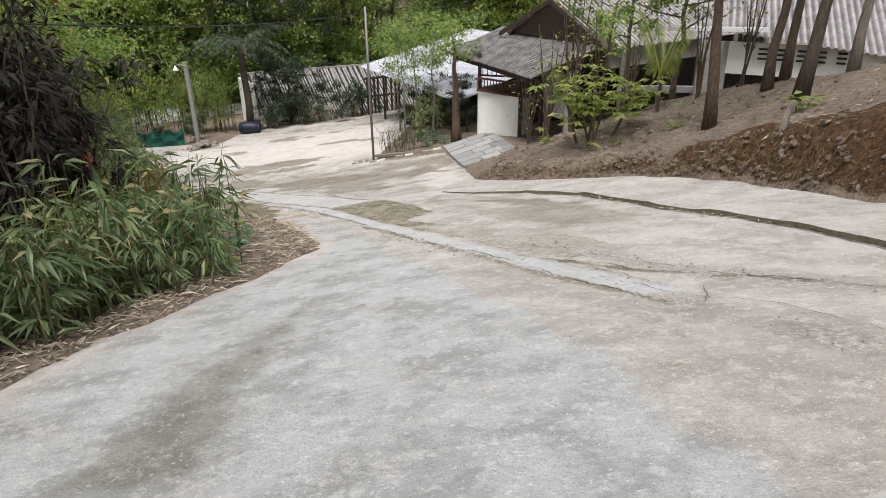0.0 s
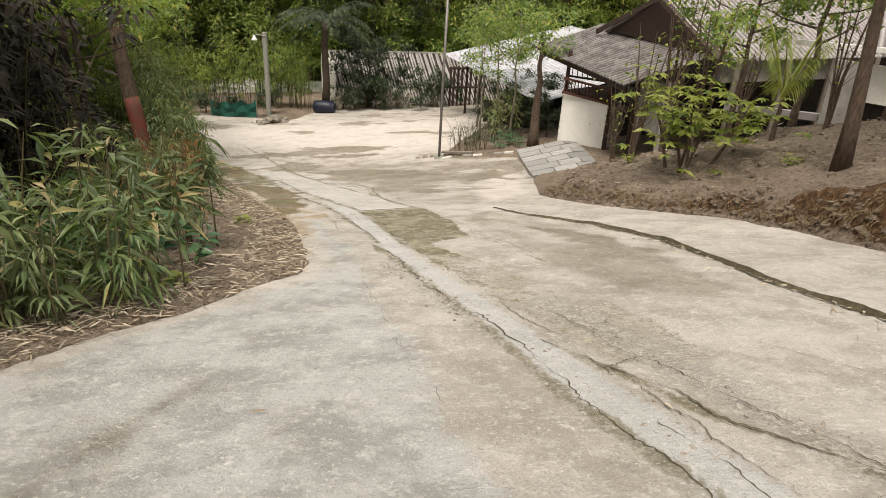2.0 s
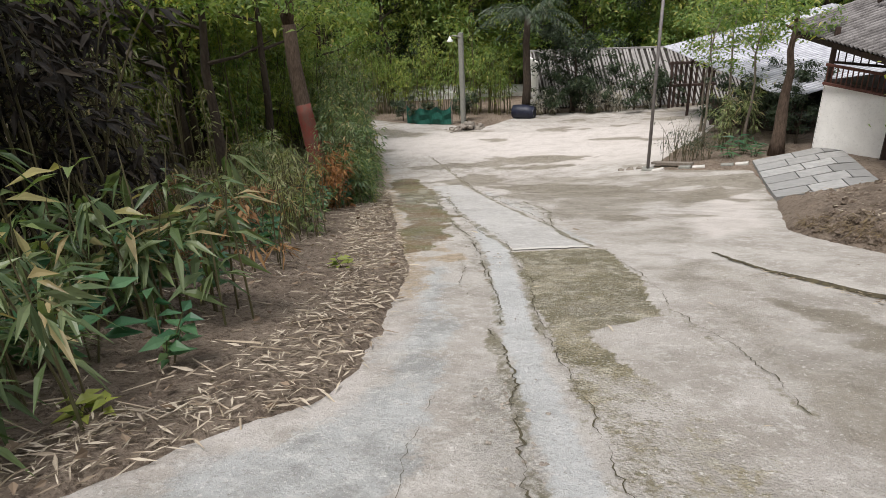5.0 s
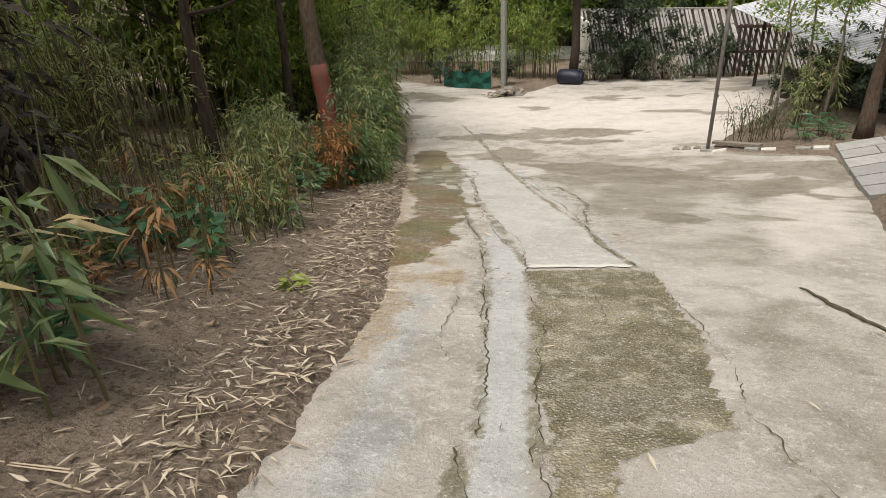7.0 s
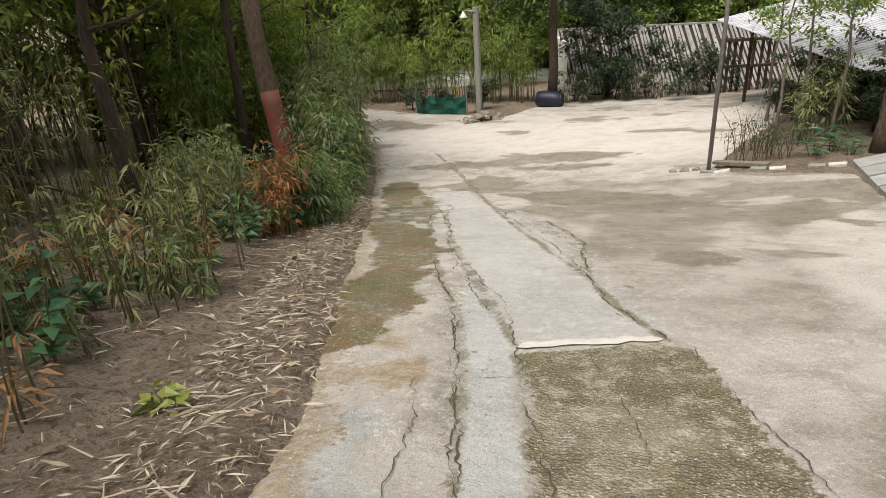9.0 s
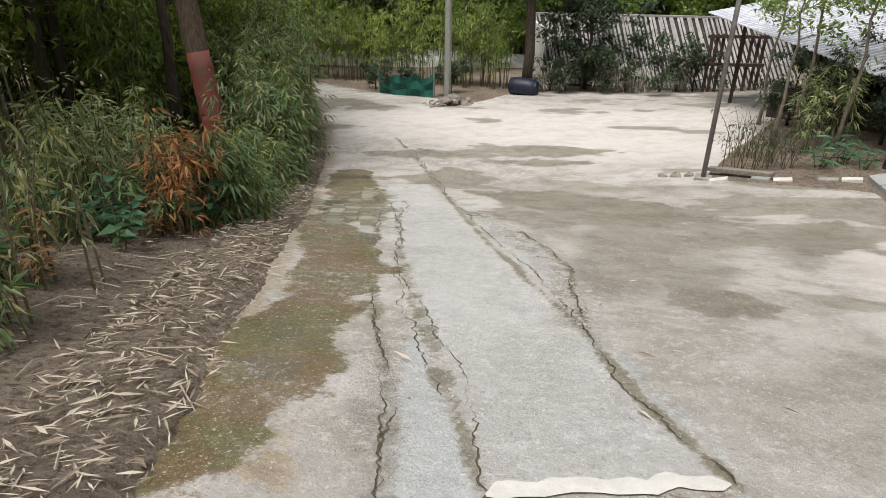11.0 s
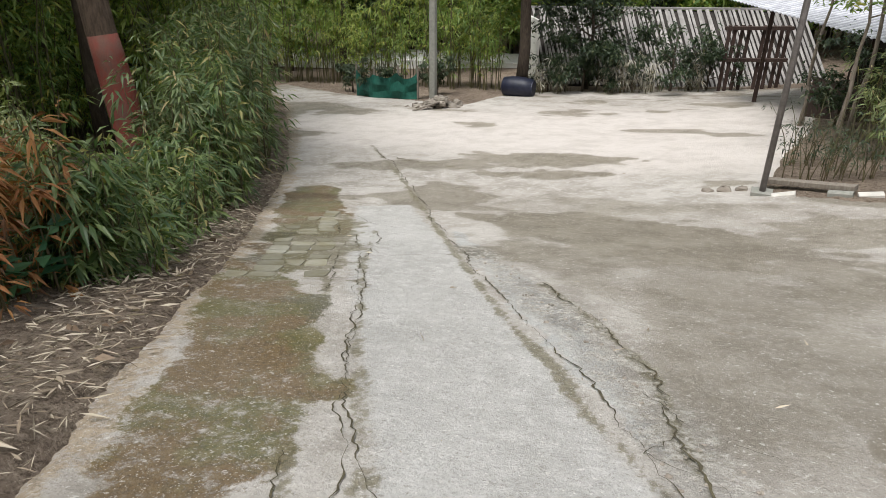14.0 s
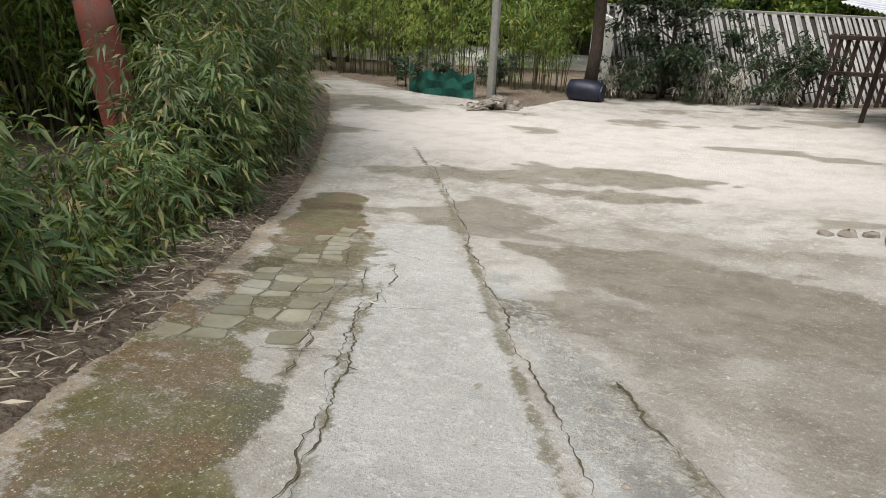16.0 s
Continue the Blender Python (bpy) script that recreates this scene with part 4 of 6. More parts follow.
def tree(name, label, height, girth, crown_from, crown_r, leaves, leaf_len, mat, bark=BARK, group="", limbs=7, fork=0.45, lean=(0, 0), width=0.4, droop=0.25, flat=0.8, clumps=26):
    """A tapered trunk with limbs and a crown of many small leaves in clumps."""
    t = thing(name, (0, 0, -60), label, "tree", group)
    tr = Shape()
    n = 7
    bend = [Vector((rng.normal() * 0.04 * height * (k / n), rng.normal() * 0.04 * height * (k / n), 0)) for k in range(n + 1)]
    pts = [Vector((lean[0] * k / n, lean[1] * k / n, height * k / n - (0.25 if k == 0 else 0))) + bend[k] * 0.6 for k in range(n + 1)]
    tr.tube(pts, [girth * (1.35 if k == 0 else 1) * (1 - 0.8 * k / n) for k in range(n + 1)], 9, 0.12)
    ends = []
    for k in range(limbs):
        s = fork + (1 - fork) * (k + 0.5) / limbs
        f = s * n
        b = pts[int(f)].lerp(pts[min(int(f) + 1, n)], f % 1)
        a = k * 2.4 + rng.random()
        ln = crown_r * (0.6 + 0.6 * rng.random())
        e = b + Vector((math.cos(a) * ln, math.sin(a) * ln, ln * (0.3 + 0.5 * rng.random())))
        mid = b.lerp(e, 0.5) + Vector((0, 0, -0.06 * ln))
        r0 = girth * (1 - 0.8 * s) * 0.6
        part("limb", Shape().tube([b, mid, e], [r0, r0 * 0.6, r0 * 0.15], 6), bark, t)
        ends += [mid, e, e]
    part("trunk", tr, bark, t, smooth=True)
    top = pts[-1]
    C = []
    for k in range(clumps):
        e = ends[rng.integers(len(ends))] if ends else top
        C.append(np.array(e) + rng.normal(size=3) * crown_r * [0.32, 0.32, 0.26 * flat])
    C = np.array(C)
    C[:, 2] = np.maximum(C[:, 2], crown_from)
    w = rng.integers(len(C), size=leaves)
    P = C[w] + rng.normal(size=(leaves, 3)) * crown_r * np.array([0.15, 0.15, 0.1]) * (0.6 + 0.8 * rng.random((leaves, 1)))
    D = scatter_dirs(leaves, -0.15)
    L = leaf_len * (0.55 + 0.8 * rng.random(leaves))
    part("crown", leaf_shape(P, D, L, L * width, droop), mat, t)
    return t


def set_out(proto, places, group=None):
    """Places: (x, y, scale, turn[, lift]). The first is the proto itself."""
    for k, (x, y, s, turn, *lift) in enumerate(places):
        z = soil(x, y) + (lift[0] if lift else 0)
        m = Matrix.LocRotScale((x, y, z), Euler((0, 0, radians(turn))), (s, s, s * (0.9 + 0.2 * ((k * 37) % 10) / 10)))
        if k == 0:
            proto.matrix_basis = m
        else:
            o = copy_thing(proto, Matrix.Identity(4))
            o.matrix_basis = m


def along(line, a, b, n, lo, hi, smin=0.8, smax=1.2, side=-1):
    """Random places beside a line between two values of y, lo to hi metres off it."""
    out = []
    ys = [p[1] for p in line]
    for _ in range(n):
        y = a + (b - a) * rng.random()
        x = np.interp(y, ys, [p[0] for p in line])
        o = lo + (hi - lo) * rng.random()
        out.append((x + side * o, y - 0.5 * o, smin + (smax - smin) * rng.random(), 360 * rng.random()))
    return out


# tall bamboo hedge at the bend of the drive
for k in range(4):
    set_out(bamboo("bamboo_clump", "dense leafy green bamboo clump leaning over the verge", 10, 2.1 + 0.35 * k, 1150, 0.19, HEDGE if k % 2 else BAMBOO, 0.35, 0.05, 0.2, wide=0.2),
            along(VERGE, 21.4 + 0.5 * k, 28.5, 9, 0.5, 1.3, 0.85, 1.2))
set_out(bamboo("bamboo_clump", "leafy bamboo in front of the painted tree", 8, 1.15, 520, 0.17, HEDGE, 0.35, 0.06, 0.2, wide=0.2), along(VERGE, 18.2, 21.8, 13, 0.6, 1.3, 0.75, 1.15))
set_out(bamboo("bamboo_clump", "leafy bamboo round the painted tree", 8, 1.5, 560, 0.18, BAMBOO_BRIGHT, 0.4, 0.1, 0.2, wide=0.2), along(VERGE, 17.4, 21.5, 10, 1.7, 3.0, 0.7, 1.05))
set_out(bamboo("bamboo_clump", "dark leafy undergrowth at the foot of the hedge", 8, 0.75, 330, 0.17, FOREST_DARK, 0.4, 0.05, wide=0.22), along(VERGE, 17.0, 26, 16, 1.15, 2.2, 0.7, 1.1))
for k in range(3):
    set_out(bamboo("bamboo_clump", "tall green bamboo clump in the woodland edge", 10, 4.2, 1500, 0.2, (BAMBOO_BRIGHT, FOREST, FOREST_YELLOW)[k], 0.7, 0.2, 0.3),
            along(VERGE, 24.5, 33, 7, 0.9, 4.5, 0.8, 1.3))
# young leafy bamboo by the near verge
for k in range(3):
    set_out(bamboo("young_bamboo", "young bamboo with long pale green leaves on upright stems", 6, 1.55, 200, 0.24, (BAMBOO_BRIGHT, BAMBOO, HEDGE)[k], 0.4, 0.15, 0.16, reach=0.38, wide=0.18),
            along(VERGE, 3.4, 8.9, 11, 0.6, 2.0, 0.65, 1.2))
for k in range(2):
    set_out(bamboo("young_bamboo", "leafy bamboo shoots with long drooping leaves", 4, 1.6, 84, 0.29, (HEDGE, BAMBOO)[k], 0.35, 0.25, 0.2, reach=0.3, wide=0.2),
            along(VERGE, 7.2, 10.3, 9, 1.2, 2.8, 0.7, 1.15))
# thicket whose deep shade is put into near-black leaves
set_out(bamboo("dead_thicket", "tangled thicket with leaves coloured near black for deep shade", 12, 3.6, 1300, 0.2, THICKET, 0.7, 0.22, 0.25, reach=0.9, wide=0.3),
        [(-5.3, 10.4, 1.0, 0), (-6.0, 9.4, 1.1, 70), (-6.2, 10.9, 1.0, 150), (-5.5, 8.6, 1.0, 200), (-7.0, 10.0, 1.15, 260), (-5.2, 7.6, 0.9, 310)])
# every second set has darkened leaves in place of inner shade
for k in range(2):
    set_out(bamboo("bamboo_clump", "bamboo thicket beside the drive, partly coloured dark for shade", 9, 2.5, 620, 0.22, (HEDGE, FOREST_DARK)[k], 0.5, 0.15, 0.25, reach=0.7, wide=0.2),
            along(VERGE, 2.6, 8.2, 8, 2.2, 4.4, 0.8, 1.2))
for k in range(2):
    set_out(bamboo("bamboo_clump", "dusty bamboo thicket deep in the woodland", 18, 5.4, 1150, 0.17, (WOODS, BAMBOO_BRIGHT)[k], 1.1, 0.3, 0.35, reach=0.8),
            along(VERGE, 9, 22, 13, 6.8, 14.0, 0.8, 1.25))
for k in range(2):
    set_out(bamboo("bamboo_clump", "bamboo thicket beyond the painted tree", 12, 4.8, 1300, 0.19, (FOREST, BAMBOO_BRIGHT)[k], 0.9, 0.2, 0.35),
            along(VERGE, 21, 34, 9, 5.0, 11.0, 0.8, 1.3))
# leaves coloured dark so the depth behind the verge looks unlit
set_out(bamboo("bamboo_clump", "dense thicket with shade-dark leaves close to the near verge", 10, 3.4, 900, 0.24, FOREST_DARK, 0.7, 0.1, 0.3), along(VERGE, 4.0, 8.6, 8, 4.4, 6.4, 0.8, 1.25))
# thin sparse stems on the open soil
set_out(bamboo("thin_bamboo", "thin sparse bamboo stems on leaf-strewn soil", 9, 1.6, 110, 0.16, WOODS, 0.6, 0.2, 0.15, reach=0.5), along(VERGE, 11.5, 19, 24, 1.9, 5.4, 0.6, 1.1))
set_out(bamboo("thin_bamboo", "tall bare bamboo stems standing in leaf litter", 8, 3.6, 150, 0.16, WOODS, 0.9, 0.45, 0.12, reach=0.6), along(VERGE, 11.5, 20, 14, 3.2, 7.5, 0.7, 1.1))
set_out(bamboo("thin_bamboo", "brown withered stems beside the drive", 8, 0.95, 120, 0.16, DRY, 0.45, 0.15, 0.2, reach=0.5), along(VERGE, 11.5, 19, 12, 1.4, 3.6, 0.6, 1.1))
set_out(bamboo("thin_bamboo", "short green shoots beside the drive", 7, 0.85, 150, 0.17, HEDGE, 0.4, 0.12, 0.25, reach=0.5), along(VERGE, 12, 19.5, 18, 1.1, 2.8, 0.6, 1.1))
set_out(bamboo("withered_bamboo", "withered orange bamboo with hanging leaves", 9, 1.6, 380, 0.165, ORANGE, 0.25, 0.12, 0.1, "withered weeds", reach=0.3, wide=0.2),
        [(-6.7, 16.8, 0.85, 0), (-6.95, 17.35, 1.0, 80), (-7.3, 17.75, 0.95, 240), (-7.0, 17.0, 0.9, 140), (-5.2, 11.9, 0.5, 100)])

set_out(bamboo("thin_bamboo", "upright leafy stems at the edge of the open soil", 7, 1.5, 140, 0.15, WOODS, 0.35, 0.12, 0.15, reach=0.4), [(-5.1, 13.5, 0.85, 0), (-5.5, 13.9, 1.0, 80), (-5.0, 12.9, 0.8, 160), (-6.4, 14.4, 0.9, 250), (-6.0, 14.9, 1.0, 40), (-6.9, 15.6, 0.9, 300)])
# broad-leaved weeds
set_out(weed("weed", "green broad-leaved weed on the soil verge", 4, 0.5, 0.2, 0.5, BROAD, "weeds on the verge"),
        [(-3.1, 8.4, 1.35, 0), (-3.7, 9.4, 1.3, 90), (-5.4, 11.6, 1.3, 20), (-6.9, 16.15, 1.1, 0), (-7.15, 17.75, 1.3, 60), (-6.6, 15.9, 1.0, 120), (-3.4, 8.2, 1.0, 20), (-4.9, 11.4, 1.2, 40), (-4.5, 10.3, 1.1, 200), (-5.4, 13.0, 0.9, 10), (-5.9, 13.8, 0.8, 77), (-3.9, 8.6, 1.3, 15), (-4.2, 9.6, 1.4, 70), (-3.6, 9.9, 1.1, 130), (-5.2, 12.2, 1.2, 30), (-4.6, 12.0, 1.0, 100), (-6.3, 14.6, 1.1, 60), (-7.2, 16.0, 1.2, 20), (-2.6, 8.6, 0.9, 120), (-7.6, 18.6, 0.9, 5), (-6.9, 17.2, 1.1, 44), (-8.0, 19.6, 0.8, 160)])
set_out(weed("low_weed", "bright green low weed with oval leaves", 5, 0.22, 0.24, 0.5, SHRUB, "weeds on the verge", 4), [(-7.75, 19.2, 1.1, 0), (-3.35, 11.9, 0.6, 50), (-2.4, 7.9, 0.6, 90)])
set_out(weed("dry_weed", "brown withered weed beside the bamboo", 9, 0.75, 0.2, 0.2, DRY, "withered weeds", 11), [(-6.9, 16.5, 0.8, 0), (-4.3, 10.6, 0.8, 10), (-9.2, 20.4, 1.0, 60), (-8.6, 19.9, 1.0, 220), (-6.0, 14.6, 0.8, 20)])

# fallen branches
for (xa, ya, ha), (xb, yb, hb), r in (((-10.6, 15.2, 0.75), (-7.3, 16.0, 0.06), 0.035), ((-4.9, 10.4, 0.05), (-3.7, 10.2, 0.06), 0.018), ((-5.6, 12.9, 0.05), (-4.5, 12.3, 0.05), 0.016)):
    a, b = Vector((xa, ya, soil(xa, ya) + ha)), Vector((xb, yb, soil(xb, yb) + hb))
    single("fallen_branch", Shape().tube([a, a.lerp(b, 0.35) + Vector((0, 0.05, -0.03)), a.lerp(b, 0.7) + Vector((0.03, -0.04, 0.02)), b], [r, r * 0.9, r * 0.8, r * 0.6], 7, 0.2), BARK, "dry brown branch fallen among the leaves", "branch", "fallen branches")

# fallen leaves
def litter(places, name, label, size=0.13, mat=LITTER, broad=0.06):
    P = np.array(places)
    Z = ground_z(P[:, 0], P[:, 1])
    Zr = base(P[:, 0], P[:, 1]) + slab_lift(P[:, 0], P[:, 1]) + 0.012
    Z = np.where(depth_in(P[:, 0], P[:, 1], ROAD) > 0.05, Zr, Z + 0.025)
    P = np.column_stack([P, Z + 0.01 + 0.02 * rng.random(len(P))])
    a = rng.random(len(P)) * 6.28
    D = np.column_stack([np.cos(a), np.sin(a), -0.26 * np.sin(a) + 0.09 * np.cos(a) + 0.2 * rng.normal(size=len(P))])
    L = size * (0.3 + 1.2 * rng.random(len(P)) ** 1.5)
    return single(name, leaf_shape(P, D, L, L * (broad + 0.12 * rng.random(len(P)) ** 2), 0.03), mat, label, "leaf litter", kind="stuff")


spots = [(x, y) for x, y, *_ in along(VERGE, 3.5, 28, 9000, -0.03, 0.7) + along(VERGE, 3.5, 28, 5500, 0.3, 3.2) + along(VERGE, 8, 26, 3500, 2.5, 9)]
litter(spots, "leaf_litter", "dry pale bamboo leaves strewn over the soil verge", 0.115)
litter([p[:2] for p in along(VERGE, 5, 22, 900, 0.05, 4.5)], "dead_leaves", "curled brown dead leaves on the soil verge", 0.09, DEAD, 0.4)
twigs = Shape()
ends = []
for x, y, *_ in along(VERGE, 4, 27, 420, 0.0, 2.6):
    a, q = rng.random() * 6.28, 0.1 + 0.25 * rng.random()
    ends += [(x, y), (x + q * math.cos(a), y + q * math.sin(a))]
ez = soils(ends)
for k in range(0, len(ends), 2):
    twigs.tube([(*ends[k], ez[k] + 0.03), (*ends[k + 1], ez[k + 1] + 0.035)], [0.006, 0.004], 4)
single("twigs", twigs, LITTER_TWIG, "dry twigs and stalks scattered on the soil", "twigs", kind="stuff")
bx, by = 2 + 10 * rng.random(12000), 6 + 15 * rng.random(12000)
ok = depth_in(bx, by, BANK) > 0.1
bank_spots = list(zip(bx[ok].tolist(), by[ok].tolist()))[:5000]
litter(bank_spots, "bank_litter", "brown dead leaves on the soil bank", 0.12, LITTER)
clods = Shape()
lumps = [(p, 3) for p in bank_spots[:1200]]
for _ in range(900):
    k = rng.integers(1, len(BANK_FOOT) - 3)
    u, o = rng.random(), abs(rng.normal()) * 0.25
    lumps.append(((BANK_FOOT[k][0] + (BANK_FOOT[k + 1][0] - BANK_FOOT[k][0]) * u + o, BANK_FOOT[k][1] + (BANK_FOOT[k + 1][1] - BANK_FOOT[k][1]) * u + 0.3 * o), 2.5))
for ((x, y), e), z in zip(lumps, soils([q[0] for q in lumps])):
    r = 0.012 + 0.055 * rng.random() ** e
    clods.lump((x, y, z + r * 0.22), r, 0.45, 0.75)
single("soil_clods", clods, SOIL, "crumbled clods of earth on the bank", "soil", kind="stuff")
litter([(x, y) for x, y in zip(-9 + 13 * rng.random(380), 3 + 24 * rng.random(380)) if depth_in(np.array([x]), np.array([y]), ROAD)[0] > 0.2], "stray_leaf", "stray dry leaves lying on the concrete", 0.1)

fringe = []
for _ in range(2600):
    k = rng.integers(1, 7)
    u, o = rng.random(), 0.1 + abs(rng.normal()) * 0.16
    fringe.append((BANK_FOOT[k][0] + (BANK_FOOT[k + 1][0] - BANK_FOOT[k][0]) * u + o, BANK_FOOT[k][1] + (BANK_FOOT[k + 1][1] - BANK_FOOT[k][1]) * u + 0.4 * o))
fz = soils(fringe)
P = np.column_stack([np.array(fringe), fz + 0.06 * rng.random(len(fringe))])
D = np.column_stack([-0.6 + 0.5 * rng.normal(size=len(P)), -0.5 + 0.5 * rng.normal(size=len(P)), -0.35 + 0.5 * rng.normal(size=len(P))])
single("root_fringe", leaf_shape(P, D, 0.05 + 0.14 * rng.random(len(P)), 0.012, 0.1), ROOTS, "brown fringe of fine roots along the cut bank", "roots", kind="stuff")
kx = []
for _ in range(420):
    k = rng.integers(2, 8)
    u = rng.random()
    kx.append((KERB[k][0] + (KERB[k + 1][0] - KERB[k][0]) * u - abs(rng.normal()) * 0.14, KERB[k][1] + (KERB[k + 1][1] - KERB[k][1]) * u - abs(rng.normal()) * 0.06))
litter(kx, "edge_litter", "dead leaves caught along the broken slab edge", 0.1)

# ---------------------------------------------------------------- trees by the drive
red = thing("painted_tree", (-10.65, 21.8, soil(-10.65, 21.8)), "leaning grey tree trunk with a red painted band", "tree")
pts = [(0.1, 0, -0.3), (0.03, 0, 0.7), (-0.12, 0.02, 1.5), (-0.28, 0.05, 2.5), (-0.42, 0.1, 3.6), (-0.5, 0.2, 4.6)]
part("trunk", Shape().tube(pts, [0.34, 0.25, 0.225, 0.21, 0.2, 0.19], 12, 0.12), BARK, red, smooth=True)
part("limb", Shape().tube([pts[-1], (-0.9, 0.3, 5.6), (-1.5, 0.3, 7.5)], [0.16, 0.12, 0.07], 9), BARK, red, smooth=True)
part("limb", Shape().tube([pts[-1], (-0.2, 0.1, 5.6), (0.4, -0.2, 7.8)], [0.15, 0.12, 0.07], 9), BARK, red, smooth=True)
part("painted_band", Shape().tube([(0.05, 0, 0.3), (0.03, 0, 0.7), (-0.12, 0.02, 1.5), (-0.22, 0.037, 2.1), (-0.27, 0.047, 2.42)], [0.3, 0.262, 0.238, 0.226, 0.22], 14, 0.06), RED_PAINT, red, "faded red painted band", smooth=True)
Pn = rng.normal(size=(5000, 3)) * [1.5, 1.5, 0.9] + [-0.5, 0, 7.3]
part("crown", leaf_shape(Pn, scatter_dirs(5000, -0.1), 0.14, 0.05), FOREST_YELLOW, red)

set_out(tree("dark_tree", "slender dark tree in the bamboo thicket", 7, 0.13, 4.5, 2.2, 3500, 0.16, FOREST, BARK_DARK, "woodland trees", 6, 0.4),
        [(-9.0, 16.2, 1, 0), (-9.5, 12, 1.1, 100), (-13, 17, 1, 200), (-7.5, 9.5, 1.1, 300), (-14, 24, 1.2, 50), (-16, 19, 1.2, 10), (-13, 13, 1.1, 70), (-15.5, 29.5, 1.1, 20), (-6.2, 6.5, 1.0, 33), (-18, 26, 1.3, 190)])

# ---------------------------------------------------------------- far woodland
forest_protos = [
    tree("woodland_tree", "leafy woodland tree with a slim dark trunk", 9, 0.16, 2.0, 2.6, 5200, 0.24, FOREST, BARK_DARK, "woodland trees", 9, 0.2, clumps=60),
    tree("woodland_tree", "yellow green woodland tree with light foliage", 10, 0.15, 2.2, 2.6, 5200, 0.22, FOREST_YELLOW, BARK_DARK, "woodland trees", 9, 0.22, clumps=55),
    tree("woodland_tree", "dark green woodland tree with dense foliage", 8, 0.18, 1.2, 2.6, 5600, 0.24, FOREST_DARK, BARK_DARK, "woodland trees", 10, 0.15, clumps=60),
]
grove = [[], [], []]
for k in range(105):
    if k < 46:
        x, y = -26 + 36 * rng.random(), 43.5 + 9 * rng.random()
    elif k < 70:
        x, y = -30 + 14 * rng.random(), 18 + 30 * rng.random()
    else:
        x, y = -45 + 75 * rng.random(), 52 + 22 * rng.random()
    if -12 < x < 1 and y < 46.5:
        y += 4
    if x < -11 and 31 < y < 41.5:
        y += 10
    grove[(0, 1, 0, 2, 1)[k % 5]].append((x, y, 0.8 + 0.5 * rng.random(), 360 * rng.random()))
under = tree("understory_bush", "leafy green bush under the woodland trees", 2.6, 0.06, 0.3, 1.5, 2600, 0.2, FOREST, BARK_DARK, "woodland bushes", 8, 0.15, clumps=30)
under_2 = tree("understory_bush", "light green bush under the woodland trees", 3.4, 0.06, 0.4, 1.5, 2600, 0.2, FOREST_YELLOW, BARK_DARK, "woodland bushes", 8, 0.15, clumps=30)
low_1, low_2 = [], []
for k in range(60):
    x, y = -24 + 36 * rng.random(), 42.5 + 10 * rng.random()
    if -12 < x < 1.5 and y < 46:
        y += 4
    if k % 6 == 0:
        x, y = -16.5 - 6 * rng.random(), 24 + 9 * rng.random()
    (low_1 if k % 2 else low_2).append((x, y, 0.8 + 0.7 * rng.random(), 360 * rng.random()))
set_out(under, low_1)
set_out(under_2, low_2)
edge_row = [(x, 38.4 + 0.22 * (x + 10) * -1 * 0.3 + 1.2 * rng.random(), 0.7 + 0.5 * rng.random(), 360 * rng.random()) for x in np.linspace(-24, -10.6, 22)]
set_out(bamboo("bamboo_clump", "bamboo with bare lower stems behind the green net", 10, 4.6, 900, 0.22, FOREST_YELLOW, 0.6, 0.36, 0.2), edge_row[::2])
set_out(bamboo("bamboo_clump", "leafy bamboo thicket at the far end of the drive", 10, 4.4, 950, 0.22, FOREST, 0.6, 0.34, 0.2), edge_row[1::2])
# unseen trees added to the left to shade the near woodland
shade_row = [(-9, 5, 1.0, 0), (-11.5, 8.5, 1.1, 80), (-8.5, 1.5, 1.0, 200), (-12.5, 5, 1.1, 100)]
yellow = tree("yellow_tree", "tree with bright yellow leaves in the woodland", 7, 0.12, 3.0, 2.0, 4200, 0.2, YELLOW, BARK_DARK, "woodland trees", 8, 0.3, clumps=40)
set_out(yellow, [(-21, 29, 1.0, 90)])
for p, g in zip(forest_protos, ([], shade_row[:2], shade_row[2:])):
    grove[forest_protos.index(p)] += g
for p, g in zip(forest_protos, grove):
    set_out(p, g)

# slender stems behind the open soil
for k in range(2):
    set_out(bamboo("bamboo_clump", "slender yellow-green bamboo stems behind the open soil", 9, 3.2, 300, 0.18, (BAMBOO_BRIGHT, WOODS)[k], 0.7, 0.25, 0.25, reach=0.7),
            along(VERGE, 14.0, 19.5, 7, 4.0, 6.4, 0.8, 1.2))


# ---------------------------------------------------------------- corrugated sheets
def sheet(a, b, c, d, pitch=0.17, amp=0.025, rows=2, thick=0.012):
    """A corrugated sheet between the low edge a-b and the high edge d-c; the waves run from low to high."""
    a, b, c, d = (Vector(q) for q in (a, b, c, d))
    n = max(4, int((b - a).length / pitch * 6))
    up = (b - a).cross(d - a).normalized()
    if up.z < 0:
        up = -up
    s = Shape()
    for off in (0, -thick):
        vs = []
        for r in range(rows + 1):
            for k in range(n + 1):
                q = a.lerp(b, k / n).lerp(d.lerp(c, k / n), r / rows)
                vs.append(tuple(q + up * (amp * math.cos(2 * math.pi * k / 6) + off)))
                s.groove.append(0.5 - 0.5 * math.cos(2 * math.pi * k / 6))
        s.add(vs, [(r * (n + 1) + k, r * (n + 1) + k + 1, (r + 1) * (n + 1) + k + 1, (r + 1) * (n + 1) + k) for r in range(rows) for k in range(n)])
    m = (rows + 1) * (n + 1)
    s.f += [(k, k + m, k + 1 + m, k + 1) for k in range(n)]
    return s


